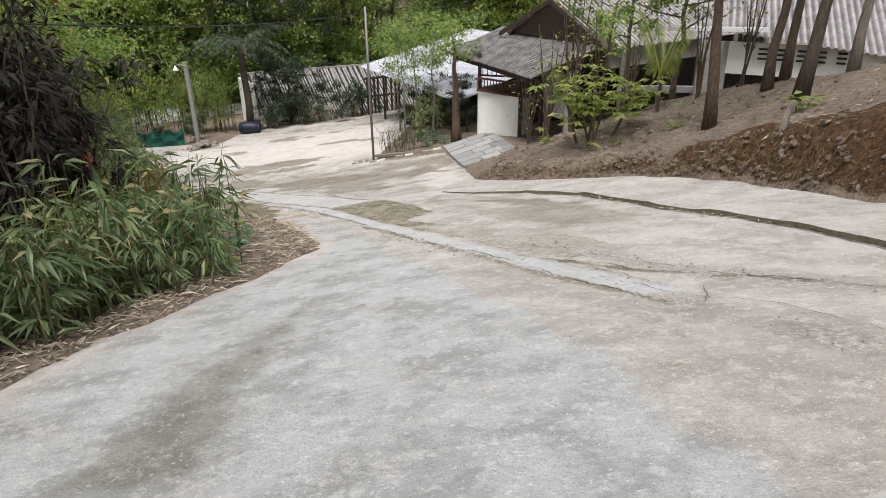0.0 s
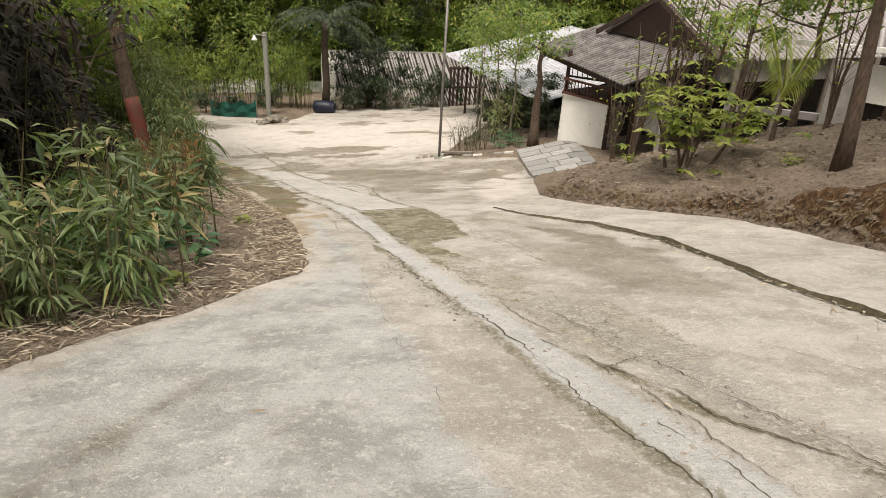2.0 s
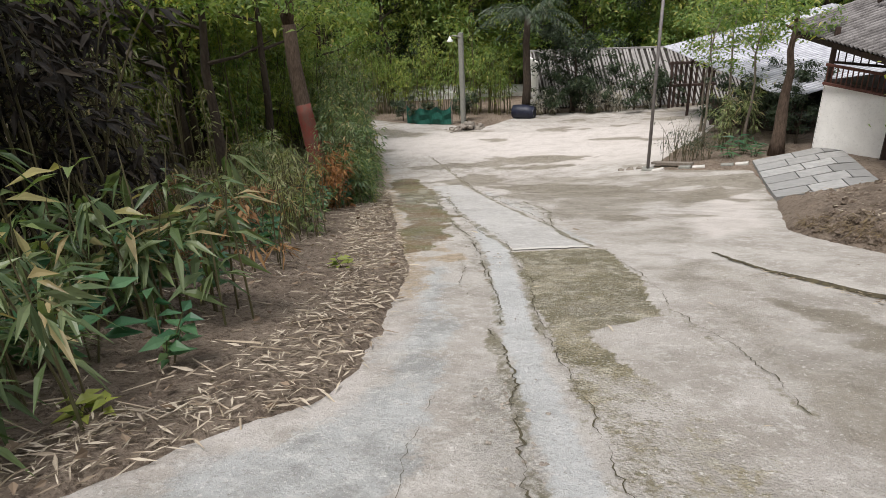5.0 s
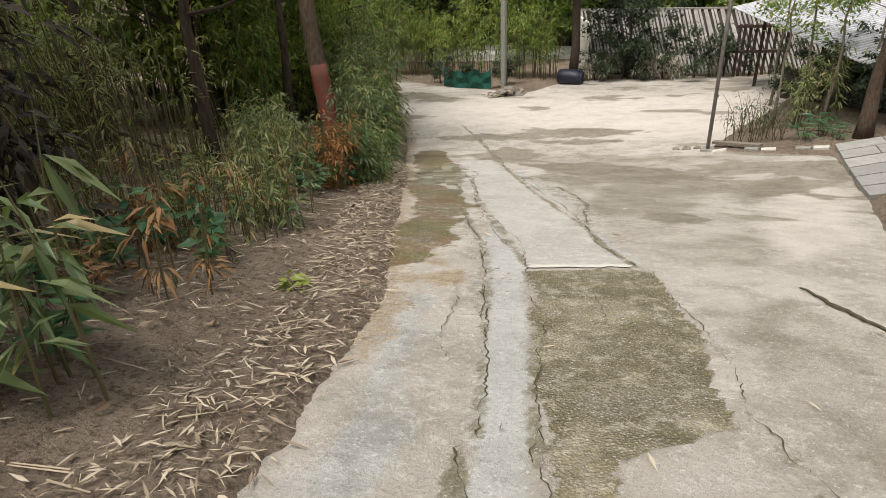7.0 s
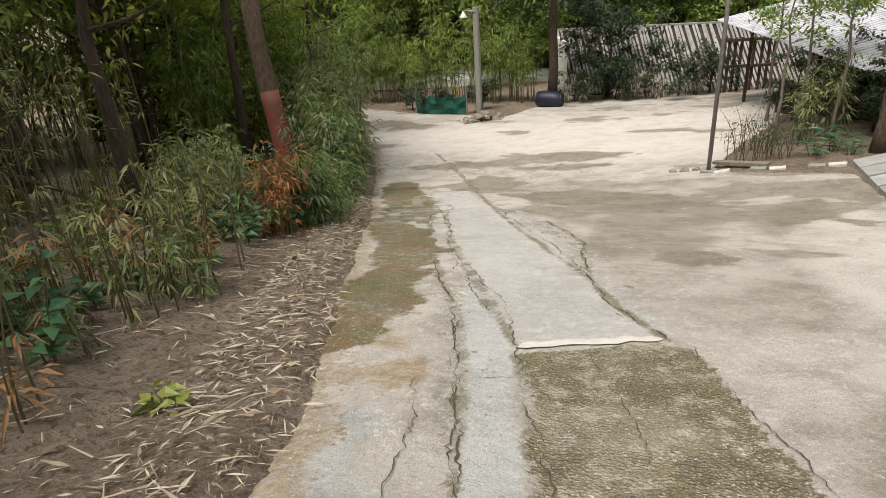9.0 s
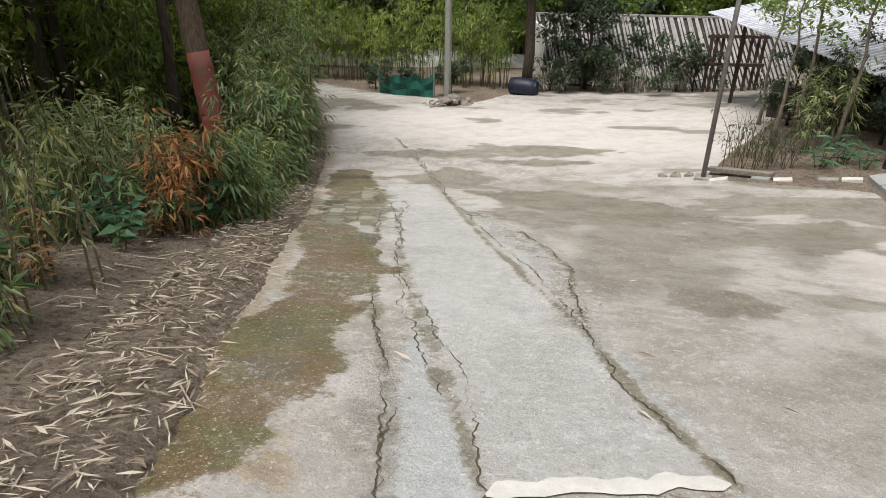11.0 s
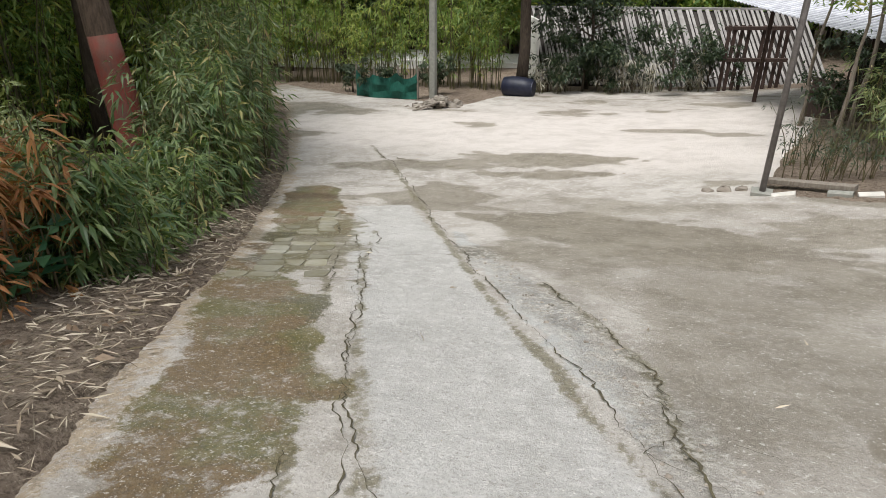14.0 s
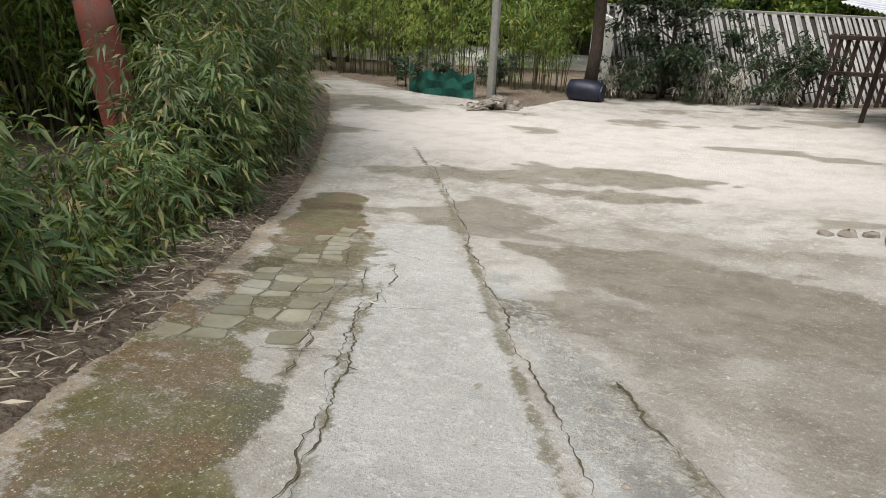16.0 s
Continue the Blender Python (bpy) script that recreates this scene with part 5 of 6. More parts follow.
def wall(a, b, z0, z1, thick, out=(0, 0)):
    """An upright wall from a to b (x, y), with thickness."""
    a, b = Vector((*a, 0)), Vector((*b, 0))
    t = (b - a).normalized().cross(Vector((0, 0, 1))) * thick
    return Shape().prism([(a.x, a.y, z0), (b.x, b.y, z0), (b.x, b.y, z1), (a.x, a.y, z1)], (-t.x, -t.y, 0))


# ---------------------------------------------------------------- house with the balcony
house = thing("house", (0, 0, 0), "two-storey house with old sheet roofs and a dark veranda", "house")
EL, EC, ER, ET = Vector((1.57, 28.5, -2.88)), Vector((4.09, 22.6, -2.93)), Vector((6.45, 22.6, -1.92)), Vector((3.93, 28.5, -1.9))
APEX = Vector((5.12, 24.75, -0.62))
G0, G1 = Vector((3.95, 27.3, -1.95)), Vector((6.5, 22.5, -1.95))
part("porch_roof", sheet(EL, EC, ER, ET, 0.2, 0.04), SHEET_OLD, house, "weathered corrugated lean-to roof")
part("gable", Shape().prism([G0, G1, APEX], (0.5, 0.28, 0)), DARK_WOOD, house, "dark boarded gable")
for a, b in ((G0 + Vector((-0.25, 0.2, -0.1)), APEX), (APEX, G1 + Vector((0.1, -0.15, -0.1)))):
    part("bargeboard", Shape().beam(a + Vector((-0.12, -0.07, 0)), b + Vector((-0.12, -0.07, 0)), 0.05, 0.16), DARK_WOOD, house)
along_roof = Vector((0.88, 0.48, 0)) * 11
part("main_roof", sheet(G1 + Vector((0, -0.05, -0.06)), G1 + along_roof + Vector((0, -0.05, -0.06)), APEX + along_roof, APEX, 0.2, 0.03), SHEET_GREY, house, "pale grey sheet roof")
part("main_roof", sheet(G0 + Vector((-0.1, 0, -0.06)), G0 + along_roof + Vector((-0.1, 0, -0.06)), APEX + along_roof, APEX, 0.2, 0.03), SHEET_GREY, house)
# white rendered plinth below the balcony
part("wall", wall((2.62, 26.35), (4.1, 25.35), -6.3, -4.05, 1.0), WHITE_WALL, house, "stained white rendered wall")
part("wall", wall((4.75, 24.3), (5.5, 23.0), -4.5, -2.9, 0.2), GREY_WALL, house, "grey rendered wall")
part("pillar", Shape().beam((5.45, 22.9, -6.5), (5.45, 22.9, -2.75), 0.24, 0.24), GREY_WALL, house)
# veranda and back walls painted near black in place of interior shade
part("wall", wall((7.8, 25.0), (15.6, 29.3), -6.5, -1.6, 0.2), SHADE_BLACK, house, "veranda wall coloured near black for interior shade")
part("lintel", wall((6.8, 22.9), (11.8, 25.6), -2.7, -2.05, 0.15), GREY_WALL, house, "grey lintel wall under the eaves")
part("back_wall", wall((4.9, 28.6), (15.0, 33.5), -6.5, -2.0, 0.2), SHADE_BLACK, house)
part("floor_slab", Shape().prism([(2.6, 26.4, -3.95), (4.15, 25.3, -3.95), (5.6, 23.0, -3.95), (7.2, 24.6, -3.95), (5.0, 28.4, -3.95)], (0, 0, -0.15)), DARK_WOOD, house)
for x, y in ((4.15, 25.25), (2.7, 26.4), (4.75, 24.2)):
    part("post", Shape().beam((x, y, -6.4), (x, y, -2.6), 0.13, 0.13), DARK_WOOD, house)
part("beam", Shape().beam((1.85, 28.3, -3.03), (4.2, 22.85, -3.08), 0.1, 0.14), DARK_WOOD, house)


def railing(a, b, z0, z1, n, mat, rail_mat):
    a, b = Vector(a), Vector(b)
    for z in (z0, z1):
        part("rail", Shape().beam((a.x, a.y, a.z + z), (b.x, b.y, b.z + z), 0.06, 0.07), rail_mat, house)
    for k in range(n):
        p = a.lerp(b, (k + 0.5) / n)
        part("baluster", Shape().beam((p.x, p.y, p.z + z0), (p.x, p.y, p.z + z1), 0.05, 0.03), mat, house)


railing((2.58, 26.26, -4.02), (4.1, 25.24, -4.1), 0.02, 0.5, 14, RED_WOOD, RED_WOOD)
railing((2.9, 28.0, -3.85), (5.6, 26.8, -3.85), 0.1, 0.8, 15, DARK_WOOD, DARK_WOOD)
part("ledge", wall((6.9, 22.2), (10.6, 21.4), -3.32, -3.12, 0.15), SHEET_GREY, house, "pale ledge board")
for k in range(5):
    x, y = 7.2 + 1.7 * k, 22.9 + 0.92 * k
    part("post", Shape().beam((x, y - 0.1, -6), (x, y - 0.1, -2.0), 0.14, 0.14), GREY_WOOD, house)

# ---------------------------------------------------------------- neighbouring house on the bank
annex = thing("annex", (0, 0, 0), "low house with grey corrugated roof and vented white wall", "house")
A0, B0 = Vector((9.6, 20.6, -1.25)), Vector((15.0, 17.2, -1.95))
up = Vector((1.4, 3.4, 1.5))
part("roof", sheet(A0, B0, B0 + up, A0 + up, 0.2, 0.035), SHEET_GREY, annex, "grey corrugated fibre cement roof")
part("wall", wall((9.9, 20.9), (15.2, 17.6), -2.55, -1.6, 0.15), WHITE_WALL, annex, "white block wall")
# shade below the white wall, put in as a near-black wall
part("wall", wall((10.0, 21.2), (15.4, 17.9), -5, -2.56, 0.15), SHADE_BLACK, annex, "near-black wall standing in for shade under the white wall")
part("wall", wall((9.2, 21.4), (9.9, 20.9), -5, -1.6, 0.15), GREY_WALL, annex)
part("fascia", Shape().beam((8.0, 21.2, -1.2), (10.6, 20.0, -1.15), 0.04, 0.14), WHITE_RAIL, annex, "white fascia board")
# vent holes drawn as near-black bars on the wall for their shade
for i in range(5):
    for j in range(3):
        q = Vector((10.6, 20.38, -1.75)).lerp(Vector((12.4, 19.27, -1.75)), i / 4)
        part("vent_slot", Shape().beam((q.x - 0.02, q.y - 0.03, q.z - 0.14 * j), (q.x + 0.2, q.y - 0.15, q.z - 0.14 * j), 0.03, 0.06), SHADE_BLACK, annex)

# ---------------------------------------------------------------- shed with the bright roof by the yard
shed = thing("shed", (0, 0, 0), "open shed with a bright white sheet roof", "shed")
part("roof", sheet((-2.75, 37.2, -4.85), (2.0, 28.6, -5.0), (8.5, 33.5, -3.6), (3.8, 42.0, -3.6), 0.2, 0.02), SHEET_WHITE, shed, "bright corrugated roof")
for x, y in ((-1.5, 37.0), (0.6, 33.0), (2.2, 29.6), (4.5, 40)):
    part("post", Shape().beam((x, y, soil(x, y) - 0.2), (x, y, -4.9), 0.12, 0.12), DARK_WOOD, shed)
# shed's inner shade put into the wall colour
part("wall", wall((1.2, 38.5), (5.0, 31.5), -8.5, -4.7, 0.1), SHADE_BLACK, shed, "back wall coloured near black for the shed's shade")

# low roof beyond the yard
low = thing("low_roof", (0, 0, 0), "weathered pale slatted roof beyond the yard edge", "roof")
lo0, lo1, hi0, hi1 = Vector((-9.3, 40.3, -8.6)), Vector((1.2, 41.7, -8.3)), Vector((-10.7, 42.7, -6.15)), Vector((-0.2, 44.1, -5.85))
# near-black sheet added so the gaps between slats look shaded
part("backing", Shape().prism([lo0, lo1, hi1, hi0], (0.0, 0.15, -0.25)), SHADE_BLACK, low, "near-black sheet added behind the slats for shaded gaps")
for k in range(62):
    u = (k + 0.5) / 62
    a, b = lo0.lerp(lo1, u), hi0.lerp(hi1, u + 0.004 * rng.normal())
    a, b = a + Vector((0, -0.03, 0.04)), b + Vector((0, -0.03, 0.04 + 0.06 * rng.random()))
    part("slat", Shape().beam(a, b, 0.085 + 0.025 * rng.random(), 0.035, up=(0, -1, 1)), SHEET_PALE, low)
part("ridge_board", Shape().beam(hi0 + Vector((0, 0, 0.08)), hi1 + Vector((0, 0, 0.08)), 0.16, 0.08), SHEET_PALE, low)
part("gable_wall", wall((-10.75, 42.6), (-9.4, 40.4), -9, -6.25, 0.1), WHITE_WALL, low)

# ---------------------------------------------------------------- yard things
pole = thing("pole", (-1.57, 25.3, soil(-1.57, 25.3)), "thin dark metal pole at the corner of the garden", "pole")
part("shaft", Shape().tube([(0, 0, -0.2), (0, 0, 3), (0.02, 0, 5.75)], [0.048, 0.045, 0.043], 10), METAL, pole, smooth=True)
part("footing", Shape().prism([(-0.16, -0.14, 0.06), (0.14, -0.16, 0.06), (0.16, 0.15, 0.06), (-0.15, 0.14, 0.06)], (0, 0, -0.3)), POST, pole)

lamp = thing("street_lamp", (-11.18, 34.45, soil(-11.18, 34.45)), "grey concrete post with a small white lamp", "lamp")
part("post", Shape().beam((0, 0, -0.3), (0, 0, 4.3), 0.22, 0.2, bevel=0.03), POST, lamp)
arm = part("arm", Shape().tube([(0.05, -0.12, 4.15), (-0.3, -0.14, 4.2), (-0.46, -0.15, 4.15)], [0.025, 0.025, 0.02], 6), METAL, lamp)
part("shade", Shape().tube([(-0.46, -0.15, 4.16), (-0.46, -0.15, 4.06), (-0.46, -0.15, 3.96), (-0.46, -0.15, 3.93)], [0.03, 0.07, 0.15, 0.13], 12), LAMP_WHITE, arm, "white enamel shade", smooth=True)

for k in range(24):
    x, y = -10.75 + 0.42 * rng.normal(), 34.0 + 0.3 * rng.normal()
    r = 0.1 + 0.14 * rng.random()
    single("stone", Shape().lump((x, y, soil(x, y) + r * 0.45 + 0.22 * rng.random() * (math.hypot(x + 10.75, y - 34) < 0.35)), r), STONE, "rough stone in the rubble heap under the lamp", "stone", "rubble heap")
for k in range(5):
    x, y = -10.9 + 0.3 * rng.normal(), 34.0 + 0.2 * rng.normal()
    z = soil(x, y) + 0.2
    single("broken_board", Shape().beam((x - 0.3, y - 0.2, z - 0.1), (x + 0.35, y + 0.1 * k, z + 0.12), 0.1, 0.03), GREY_WOOD, "broken board on the rubble heap", "board", "rubble heap")

z = soil(-9.15, 37.3)
sack = thing("plastic_barrel", (-9.15, 37.3, z), "dark blue plastic drum lying at the yard edge", "barrel")
drum = part("body", Shape().tube([(-0.55, 0, 0.4), (-0.5, 0, 0.4), (-0.2, 0, 0.42), (0.2, 0, 0.42), (0.5, 0, 0.4), (0.55, 0, 0.4)], [0.26, 0.32, 0.35, 0.35, 0.32, 0.26], 16), BLUE, sack, smooth=True)
part("rim", Shape().tube([(0.53, 0, 0.4), (0.58, 0, 0.4)], [0.29, 0.29], 16), BLUE, drum)

net = thing("net_fence", (0, 0, 0), "sagging green shade net between posts", "fence")
NP = [(-14.9, 35.9), (-14.0, 35.6), (-13.0, 35.5), (-12.2, 35.4)]
s = Shape()
vs = []
N = 28
for k in range(N + 1):
    u = k / N * 3
    i = min(int(u), 2)
    x = NP[i][0] + (NP[i + 1][0] - NP[i][0]) * (u - i)
    y = NP[i][1] + (NP[i + 1][1] - NP[i][1]) * (u - i) + 0.06 * math.sin(5 * u)
    sag = 0.25 * math.sin(math.pi * (u - i))
    zz = soil(x, y)
    for r in range(4):
        vs.append((x, y + 0.05 * math.sin(3 * r + 4 * u), zz + (0.95 - sag) * r / 3))
s.add(vs, [(4 * k + r, 4 * k + 4 + r, 4 * k + 5 + r, 4 * k + 1 + r) for k in range(N) for r in range(3)])
part("net", s, NET, net)
for x, y in NP:
    part("post", Shape().tube([(x, y + 0.05, soil(x, y) - 0.1), (x, y + 0.05, soil(x, y) + 1.15)], [0.04, 0.035], 7), GREY_WOOD, net)

rack = thing("wooden_rack", (0, 0, 0), "dark weathered wooden rack with upright bars", "rack")
for k, x in enumerate((-2.6, -2.42, -2.2, -1.98, -1.5, -1.2, -0.95, -0.75)):
    y = 40.0 + 0.12 * k
    part("upright", Shape().beam((x, y, soil(x, y) - 0.1), (x, y, -5.95), 0.12, 0.12), DARK_WOOD, rack)
for zz in (-6.05, -7.1):
    part("crossbar", Shape().beam((-2.75, 39.95, zz), (-0.6, 40.6, zz + 0.05), 0.1, 0.12), DARK_WOOD, rack)

# stepping slabs before the house
slabs = thing("slab_terrace", (0, 0, 0), "terrace of grey paving slabs before the house", "paving", kind="structure")
P00, P10, P01 = Vector((1.6, 20.4, 0)), Vector((3.7, 21.9, 0)), Vector((1.15, 25.2, 0))
rows, cols = 6, 3
for j in range(rows):
    for i in range(cols):
        sh = 0.35 if j % 2 else 0
        u0, u1 = (i + sh) / cols, (i + 1 + sh) / cols
        u0, u1 = max(0, min(1, u0)), max(0, min(1, u1))
        if sh and i == 0:
            u0 = 0
        if u1 - u0 < 0.05:
            continue
        q = []
        for u, v in ((u0, j / rows), (u1, j / rows), (u1, (j + 1) / rows), (u0, (j + 1) / rows)):
            uu, vv = u + (0.006 if u == u0 else -0.006), v + (0.006 if v == j / rows else -0.006)
            p = P00 + (P10 - P00) * uu + (P01 - P00) * vv
            q.append((p.x, p.y, float(base(np.array([p.x]), np.array([p.y]))[0]) + 0.075 + 0.01 * rng.random()))
        part("slab", Shape().prism(q, (0, 0, -0.09)), TILE, slabs)

# edging of the garden bed
edge = thing("bed_edging", (0, 0, 0), "concrete edging blocks round the garden bed", "edging", kind="structure")
E0, E1 = Vector((-1.45, 25.2, 0)), Vector((1.1, 25.0, 0))
for k in range(7):
    a, b = E0.lerp(E1, k / 7 + 0.01), E0.lerp(E1, (k + 1) / 7 - 0.01)
    if k in (1, 4):
        continue
    za, zb = soil(a.x, a.y) + 0.005, soil(b.x, b.y) + 0.005
    part("block", Shape().beam((a.x, a.y + 0.02 * rng.normal(), za), (b.x, b.y, zb), 0.14, 0.12, bevel=0.02), POST if k % 3 else LIP, edge)

# ---------------------------------------------------------------- garden bed
set_out(tree("sapling", "slim sapling with light green crown in the garden bed", 4.6, 0.05, 2.7, 1.2, 1300, 0.14, FOREST, BARK_PALE, "saplings in the garden bed", 6, 0.55, flat=0.7),
        [(-0.3, 28.5, 1.0, 0), (0.9, 28.0, 1.0, 120), (0.2, 30.5, 1.1, 60), (1.9, 30.5, 1.1, 200), (-0.6, 32, 1.0, 290)])
garden_tree = tree("garden_tree", "gnarled grey trunk with flaking bark beside the terrace", 4.4, 0.19, 3.6, 0.9, 700, 0.16, FOREST, BARK, "", 4, 0.75)
set_out(garden_tree, [(1.75, 26.2, 1, 0)])
shrub_p = bamboo("garden_shrub", "bushy shrub with dark stems in the garden bed", 12, 1.2, 330, 0.1, FOREST_DARK, 0.4, 0.3, 0.35, "garden shrubs")
set_out(shrub_p, [(-0.9, 26.2, 1.0, 0), (-0.5, 26.6, 0.9, 90), (-0.8, 27.4, 1, 180), (-0.2, 26.3, 0.8, 30)])
set_out(bamboo("garden_bamboo", "light yellow-green bamboo tuft in the garden bed", 9, 2.0, 420, 0.17, BAMBOO_BRIGHT, 0.35, 0.25, 0.2, "garden shrubs", reach=0.6), [(0.4, 27.8, 1.0, 0), (0.9, 28.6, 1.1, 90), (0.2, 29.6, 1.0, 200), (1.2, 30.6, 1.1, 20)])
set_out(tree("dark_shrub", "dark leafy shrub in the shade of the garden bed", 1.9, 0.05, 0.3, 0.85, 1800, 0.14, FOREST_DARK, BARK_DARK, "garden shrubs", 7, 0.2, clumps=18), [(1.8, 28.6, 0.8, 60), (2.3, 27.6, 0.7, 120), (1.4, 32.0, 1.0, 20), (2.4, 30.2, 1.0, 10), (1.0, 30.2, 0.8, 90), (0.1, 31.8, 0.9, 200), (1.9, 31.4, 1.0, 300)])
for x0, x1, y0, y1 in ((-0.4, 1.0, 33.6, 31.6), (1.0, 2.4, 31.6, 29.4)):
    z = soil(x0, y0)
    single("low_wall", Shape().prism([(x0, y0, z - 0.3), (x1, y1, z - 0.3), (x1, y1, z + 1.1), (x0, y0, z + 1.1)], (0.1, 0.08, 0)), DARK_WOOD, "dark boarded low wall behind the garden bed", "wall", "low garden walls", kind="structure")
set_out(tree("dark_shrub", "small dark shrub before the green net", 1.2, 0.04, 0.2, 0.55, 1200, 0.12, FOREST_DARK, BARK_DARK, "bushes by the yard", 6, 0.2, clumps=16), [(-13.9, 35.9, 1.0, 0), (-11.9, 36.4, 1.1, 50), (-15.6, 36.8, 1.0, 100)])
set_out(weed("lily_plant", "strap-leaved green plant in the garden bed", 8, 0.5, 0.4, 0.12, BROAD, "garden plants", 4), [(0.5, 26.3, 1.3, 0), (0.9, 26.6, 1.2, 80), (1.2, 26.1, 0.9, 10)])
for x, y, sc in ((-2.1, 25.5, 1), (-2.35, 25.45, 0.8), (-1.85, 25.55, 0.9)):
    single("stone", Shape().lump((x, y, soil(x, y) + 0.1 * sc), 0.13 * sc), STONE, "stone at the corner of the garden bed", "stone", "corner stones")
single("edging_board", Shape().beam((-1.5, 25.75, soil(-1.5, 25.7) + 0.12), (-0.35, 25.25, soil(-0.35, 25.2) + 0.1), 0.16, 0.07), GREY_WOOD, "old timber lying along the bed edge", "board")

# bushes before the low roof
set_out(bamboo("dead_grass", "pale dry reeds leaning on the low roof", 16, 1.7, 330, 0.26, REED, 0.5, 0.35, 0.16, "reeds by the yard", reach=0.2, wide=0.13), [(-8.7, 38.3, 0.8, 0), (-7.9, 38.5, 0.9, 100), (-6.2, 39.0, 1, 40), (-5.0, 39.3, 1, 220), (-3.5, 39.8, 0.9, 10), (-5.6, 39.1, 0.95, 300)])
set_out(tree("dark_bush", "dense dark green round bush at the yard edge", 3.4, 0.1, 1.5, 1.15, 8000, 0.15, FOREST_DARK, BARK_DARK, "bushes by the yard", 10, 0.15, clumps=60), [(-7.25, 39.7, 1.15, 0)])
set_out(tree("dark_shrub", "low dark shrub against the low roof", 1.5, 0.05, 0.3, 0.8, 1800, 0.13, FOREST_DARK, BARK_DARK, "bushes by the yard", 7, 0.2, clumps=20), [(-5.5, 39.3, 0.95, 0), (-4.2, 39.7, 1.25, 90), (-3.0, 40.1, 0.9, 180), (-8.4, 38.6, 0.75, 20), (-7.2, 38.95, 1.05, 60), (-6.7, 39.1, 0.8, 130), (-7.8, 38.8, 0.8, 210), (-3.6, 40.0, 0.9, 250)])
palm_t = thing("palm_tree", (-9.25, 37.9, soil(-9.25, 37.9)), "tall palm with a dark trunk and drooping fronds", "palm")
part("trunk", Shape().tube([(0, 0, -0.2), (0.1, 0, 1.6), (0.0, 0.1, 3.6), (0.1, 0.1, 4.9)], [0.24, 0.2, 0.18, 0.15], 10, 0.1), BARK_DARK, palm_t, smooth=True)


def frond(root, a, length, up, mat, parent, leaflets=34, leaf=0.4):
    mid = Shape()
    pts = []
    for k in range(8):
        u = k / 7
        pts.append(Vector(root) + Vector((math.cos(a) * length * u, math.sin(a) * length * u, up * length * u - 0.75 * length * u * u)))
    mid.tube(pts, [0.025 * (1 - 0.8 * k / 7) for k in range(8)], 5)
    P, D = [], []
    for k in range(leaflets):
        u = 0.15 + 0.85 * k / leaflets
        f = u * 7
        p = pts[int(f)].lerp(pts[min(int(f) + 1, 7)], f % 1)
        for sgn in (-1, 1):
            P.append(tuple(p))
            D.append((math.cos(a + sgn * 1.0), math.sin(a + sgn * 1.0), -0.3))
    L = leaf * (1.1 - 0.5 * np.linspace(0, 1, len(P)))
    rib = part("frond", mid, mat, parent)
    part("foliage", leaf_shape(P, D, L, L * 0.09, 0.4), mat, rib)


for k in range(18):
    frond((0.1, 0.1, 4.85), k * 2.4, 2.6, 0.3 + 0.75 * rng.random(), FOREST_DARK, palm_t, 30, 0.55)

# ---------------------------------------------------------------- soil bank
BANK_TREES = [(6.3, 13.6, 0.13, (-0.55, -0.1), 6.5, BARK), (8.35, 15.35, 0.12, (0.2, 0.2), 7, BARK), (8.95, 15.75, 0.115, (0.15, 0.3), 7, BARK), (7.7, 12.9, 0.135, (0.75, 0.3), 7, BARK_DARK), (9.7, 14.4, 0.12, (0.1, 0.2), 7, BARK_PALE)]
for x, y, r, ln, h, bk in BANK_TREES:
    set_out(tree("bank_tree", "bare-trunked tree with rough bark on the soil bank", h, r, 4.5, 1.6, 1800, 0.16, FOREST, bk, "trees on the bank", 5, 0.62, ln), [(x, y, 1, 0)])
shrub = thing("leafy_shrub", (4.5, 15.6, soil(4.5, 15.6)), "bushy shrub with yellow-green leaves on bare stems", "shrub")
P, D = [], []
for k in range(7):
    a = k * 0.9
    b = Vector((0.28 * math.cos(a) - 0.25 * (k % 2), 0.2 * math.sin(a), -0.1))
    e = b + Vector((0.55 * math.cos(a), 0.5 * math.sin(a), 1.3 + 0.25 * rng.random()))
    part("stem", Shape().tube([b, b.lerp(e, 0.5) + Vector((0.05, 0, 0)), e], [0.035, 0.028, 0.012], 6), BARK, shrub)
    for _ in range(26):
        c = np.array(b.lerp(e, 0.6 + 0.5 * rng.random())) + rng.normal(size=3) * [0.32, 0.32, 0.25]
        for q in range(7):
            w = q * 0.9 + rng.random()
            P.append(c)
            D.append((math.cos(w), math.sin(w), 0.1))
L = 0.2 * (0.6 + 0.7 * rng.random(len(P)))
part("foliage", leaf_shape(P, D, L, L * 0.36, 0.3), SHRUB, shrub)
young = thing("young_palm", (6.25, 16.6, soil(6.25, 16.6)), "young palm with upright yellow-green fronds", "palm")
part("trunk", Shape().tube([(0, 0, -0.1), (0, 0, 0.5), (0.02, 0, 0.9)], [0.06, 0.05, 0.035], 7), BARK, young)
for k in range(7):
    frond((0, 0, 0.85), 0.4 + k * 0.9, 0.62 + 0.1 * (k % 3), 2.7, SHRUB, young, 26, 0.36)
bare = thing("bare_sapling", (0, 0, -60), "leafless thin sapling on the soil bank", "tree", "bare saplings")
s = Shape()
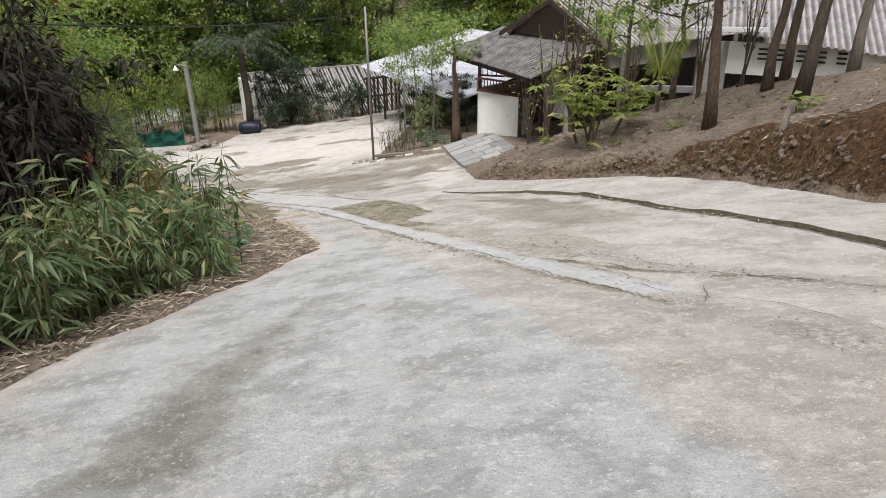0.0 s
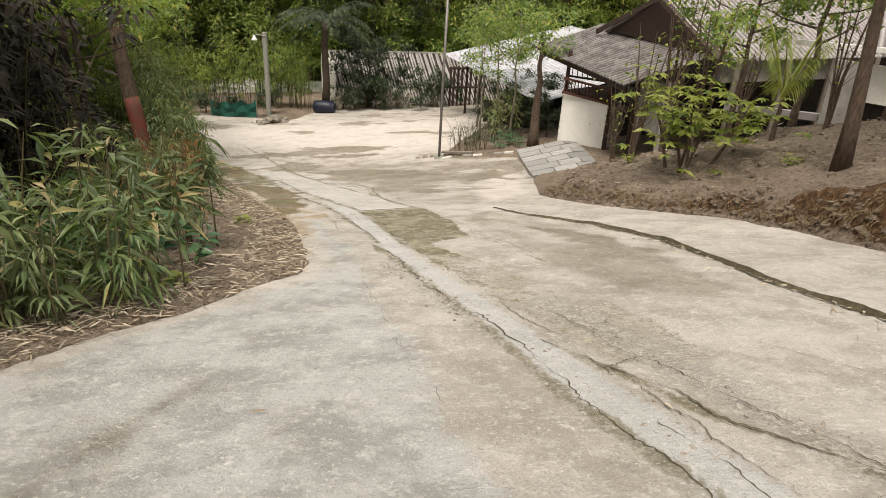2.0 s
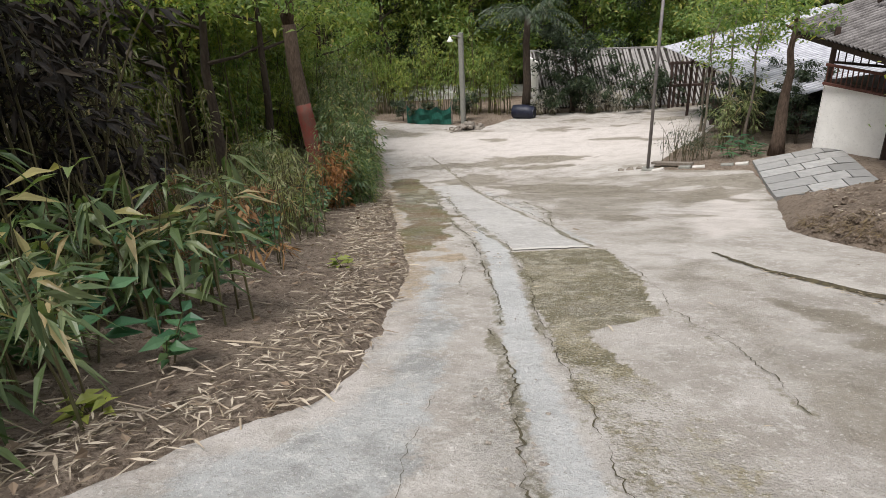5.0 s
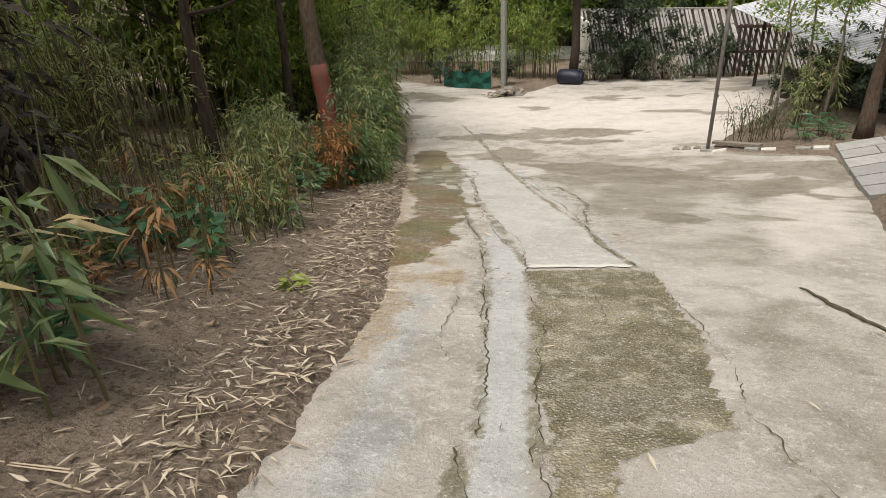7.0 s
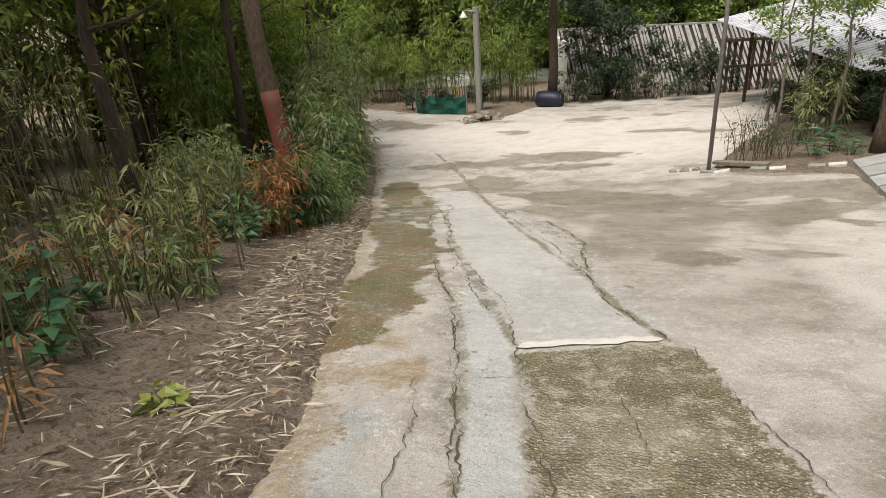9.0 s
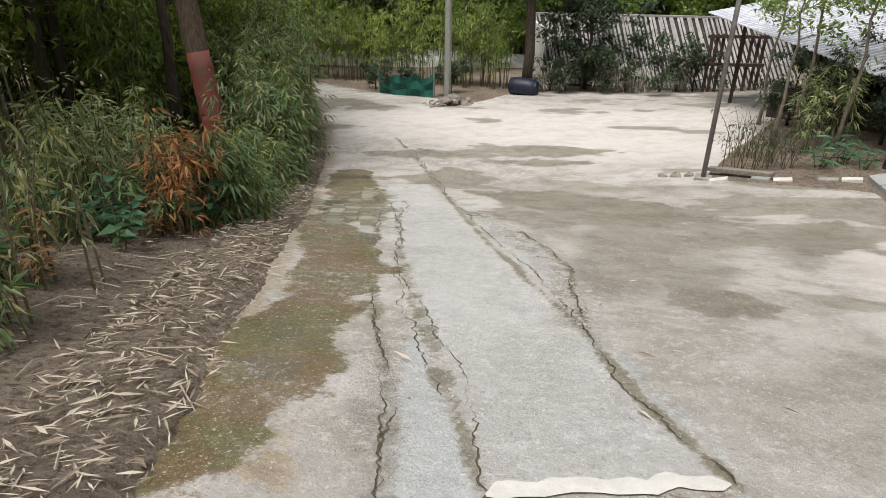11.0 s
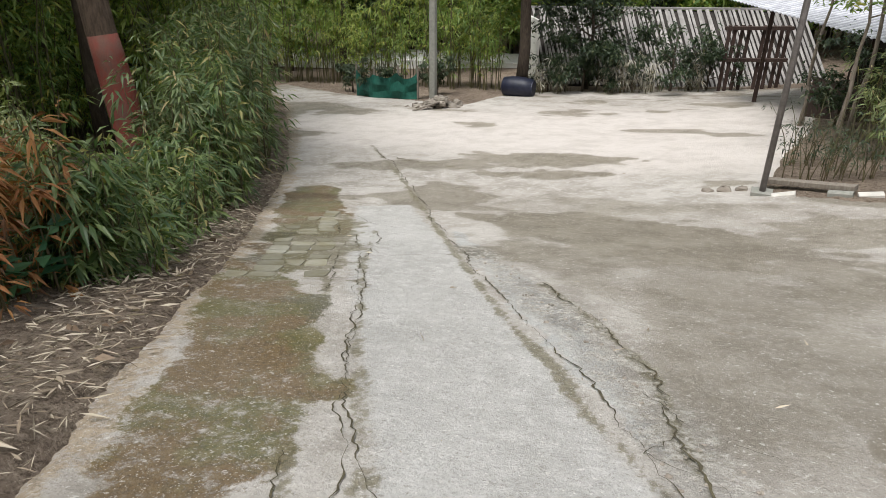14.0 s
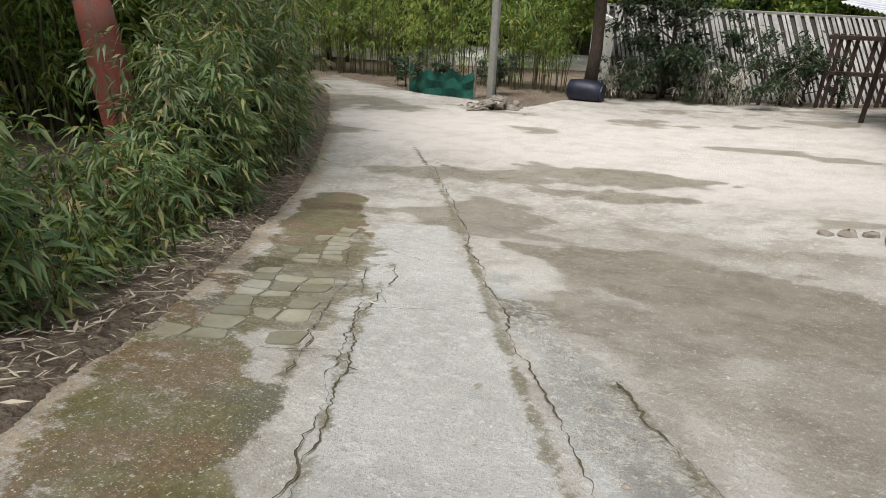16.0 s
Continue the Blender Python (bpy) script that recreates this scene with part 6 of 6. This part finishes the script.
for k in range(5):
    a = k * 1.3
    s.tube([(0.03 * k, 0, -0.1), (0.1 * math.cos(a), 0.1 * math.sin(a), 1.2), (0.35 * math.cos(a), 0.35 * math.sin(a), 2.6 + 0.2 * k)], [0.032, 0.024, 0.008], 5)
    for q in range(4):
        z0 = 1.0 + 0.35 * q
        u = (z0 - 1.2) / 1.4
        r = 0.1 + 0.25 * max(u, 0)
        s.tube([(r * math.cos(a), r * math.sin(a), z0), (r * math.cos(a) + 0.3 * math.cos(a + q), r * math.sin(a) + 0.3 * math.sin(a + q), z0 + 0.4)], [0.012, 0.004], 4)
part("stem", s, BARK, bare)
Pn = rng.normal(size=(60, 3)) * [0.4, 0.4, 0.6] + [0, 0, 2.0]
part("foliage", leaf_shape(Pn, scatter_dirs(60), 0.14, 0.06), SHRUB, bare)
set_out(bare, [(3.75, 21.0, 0.9, 0), (4.6, 19.0, 1.15, 60), (5.3, 18.8, 1.2, 150), (4.2, 20.2, 1.2, 210), (5.0, 20.5, 1.25, 300), (7.3, 16.8, 0.9, 20), (5.8, 17.5, 0.8, 250), (8.9, 17.6, 0.9, 130)])
set_out(weed("fern", "green fern tuft on the lip of the soil bank", 7, 0.35, 0.32, 0.22, SHRUB, "bank plants", 5), [(7.0, 11.6, 1, 0), (3.6, 17.4, 0.6, 90), (5.9, 14.6, 0.6, 0)])
x, y = 5.75, 9.9
single("stump", Shape().tube([(x, y, soil(x, y) - 0.2), (x + 0.05, y + 0.05, soil(x, y) + 0.15), (x + 0.12, y + 0.05, soil(x, y) + 0.42)], [0.06, 0.055, 0.045], 8, 0.2), BARK_PALE, "short dead stump sticking out of the bank", "stump")

# leafy tree over the house roof
set_out(tree("roadside_tree", "leafy tree standing before the house roofs", 5.0, 0.1, 2.2, 1.5, 3200, 0.17, FOREST, BARK, "trees on the bank", 8, 0.45, clumps=26), [(7.4, 18.6, 1, 0), (6.3, 19.6, 0.9, 80)])

# cable over the drive
s = Shape()
a, b = Vector((-7.5, 6.0, 1.2)), Vector((-1.57, 25.3, -0.95))
s.tube([a.lerp(b, k / 14) - Vector((0, 0, 0.35 * math.sin(math.pi * k / 14))) for k in range(15)], [0.014] * 15, 5)
single("cable", s, RUBBER, "black overhead cable hanging to the metal pole", "cable")
single("gravel_strip", Shape().prism([(-30, 42.5, soil(-22, 42) + 0.3), (-9.8, 44.5, soil(-10, 44) + 0.15), (-9.8, 46, soil(-10, 46) + 0.3), (-30, 44.5, soil(-22, 44) + 0.6)], (0, 0, -0.5)), PALE_GROUND, "pale lane beyond the trees", "lane", kind="structure")
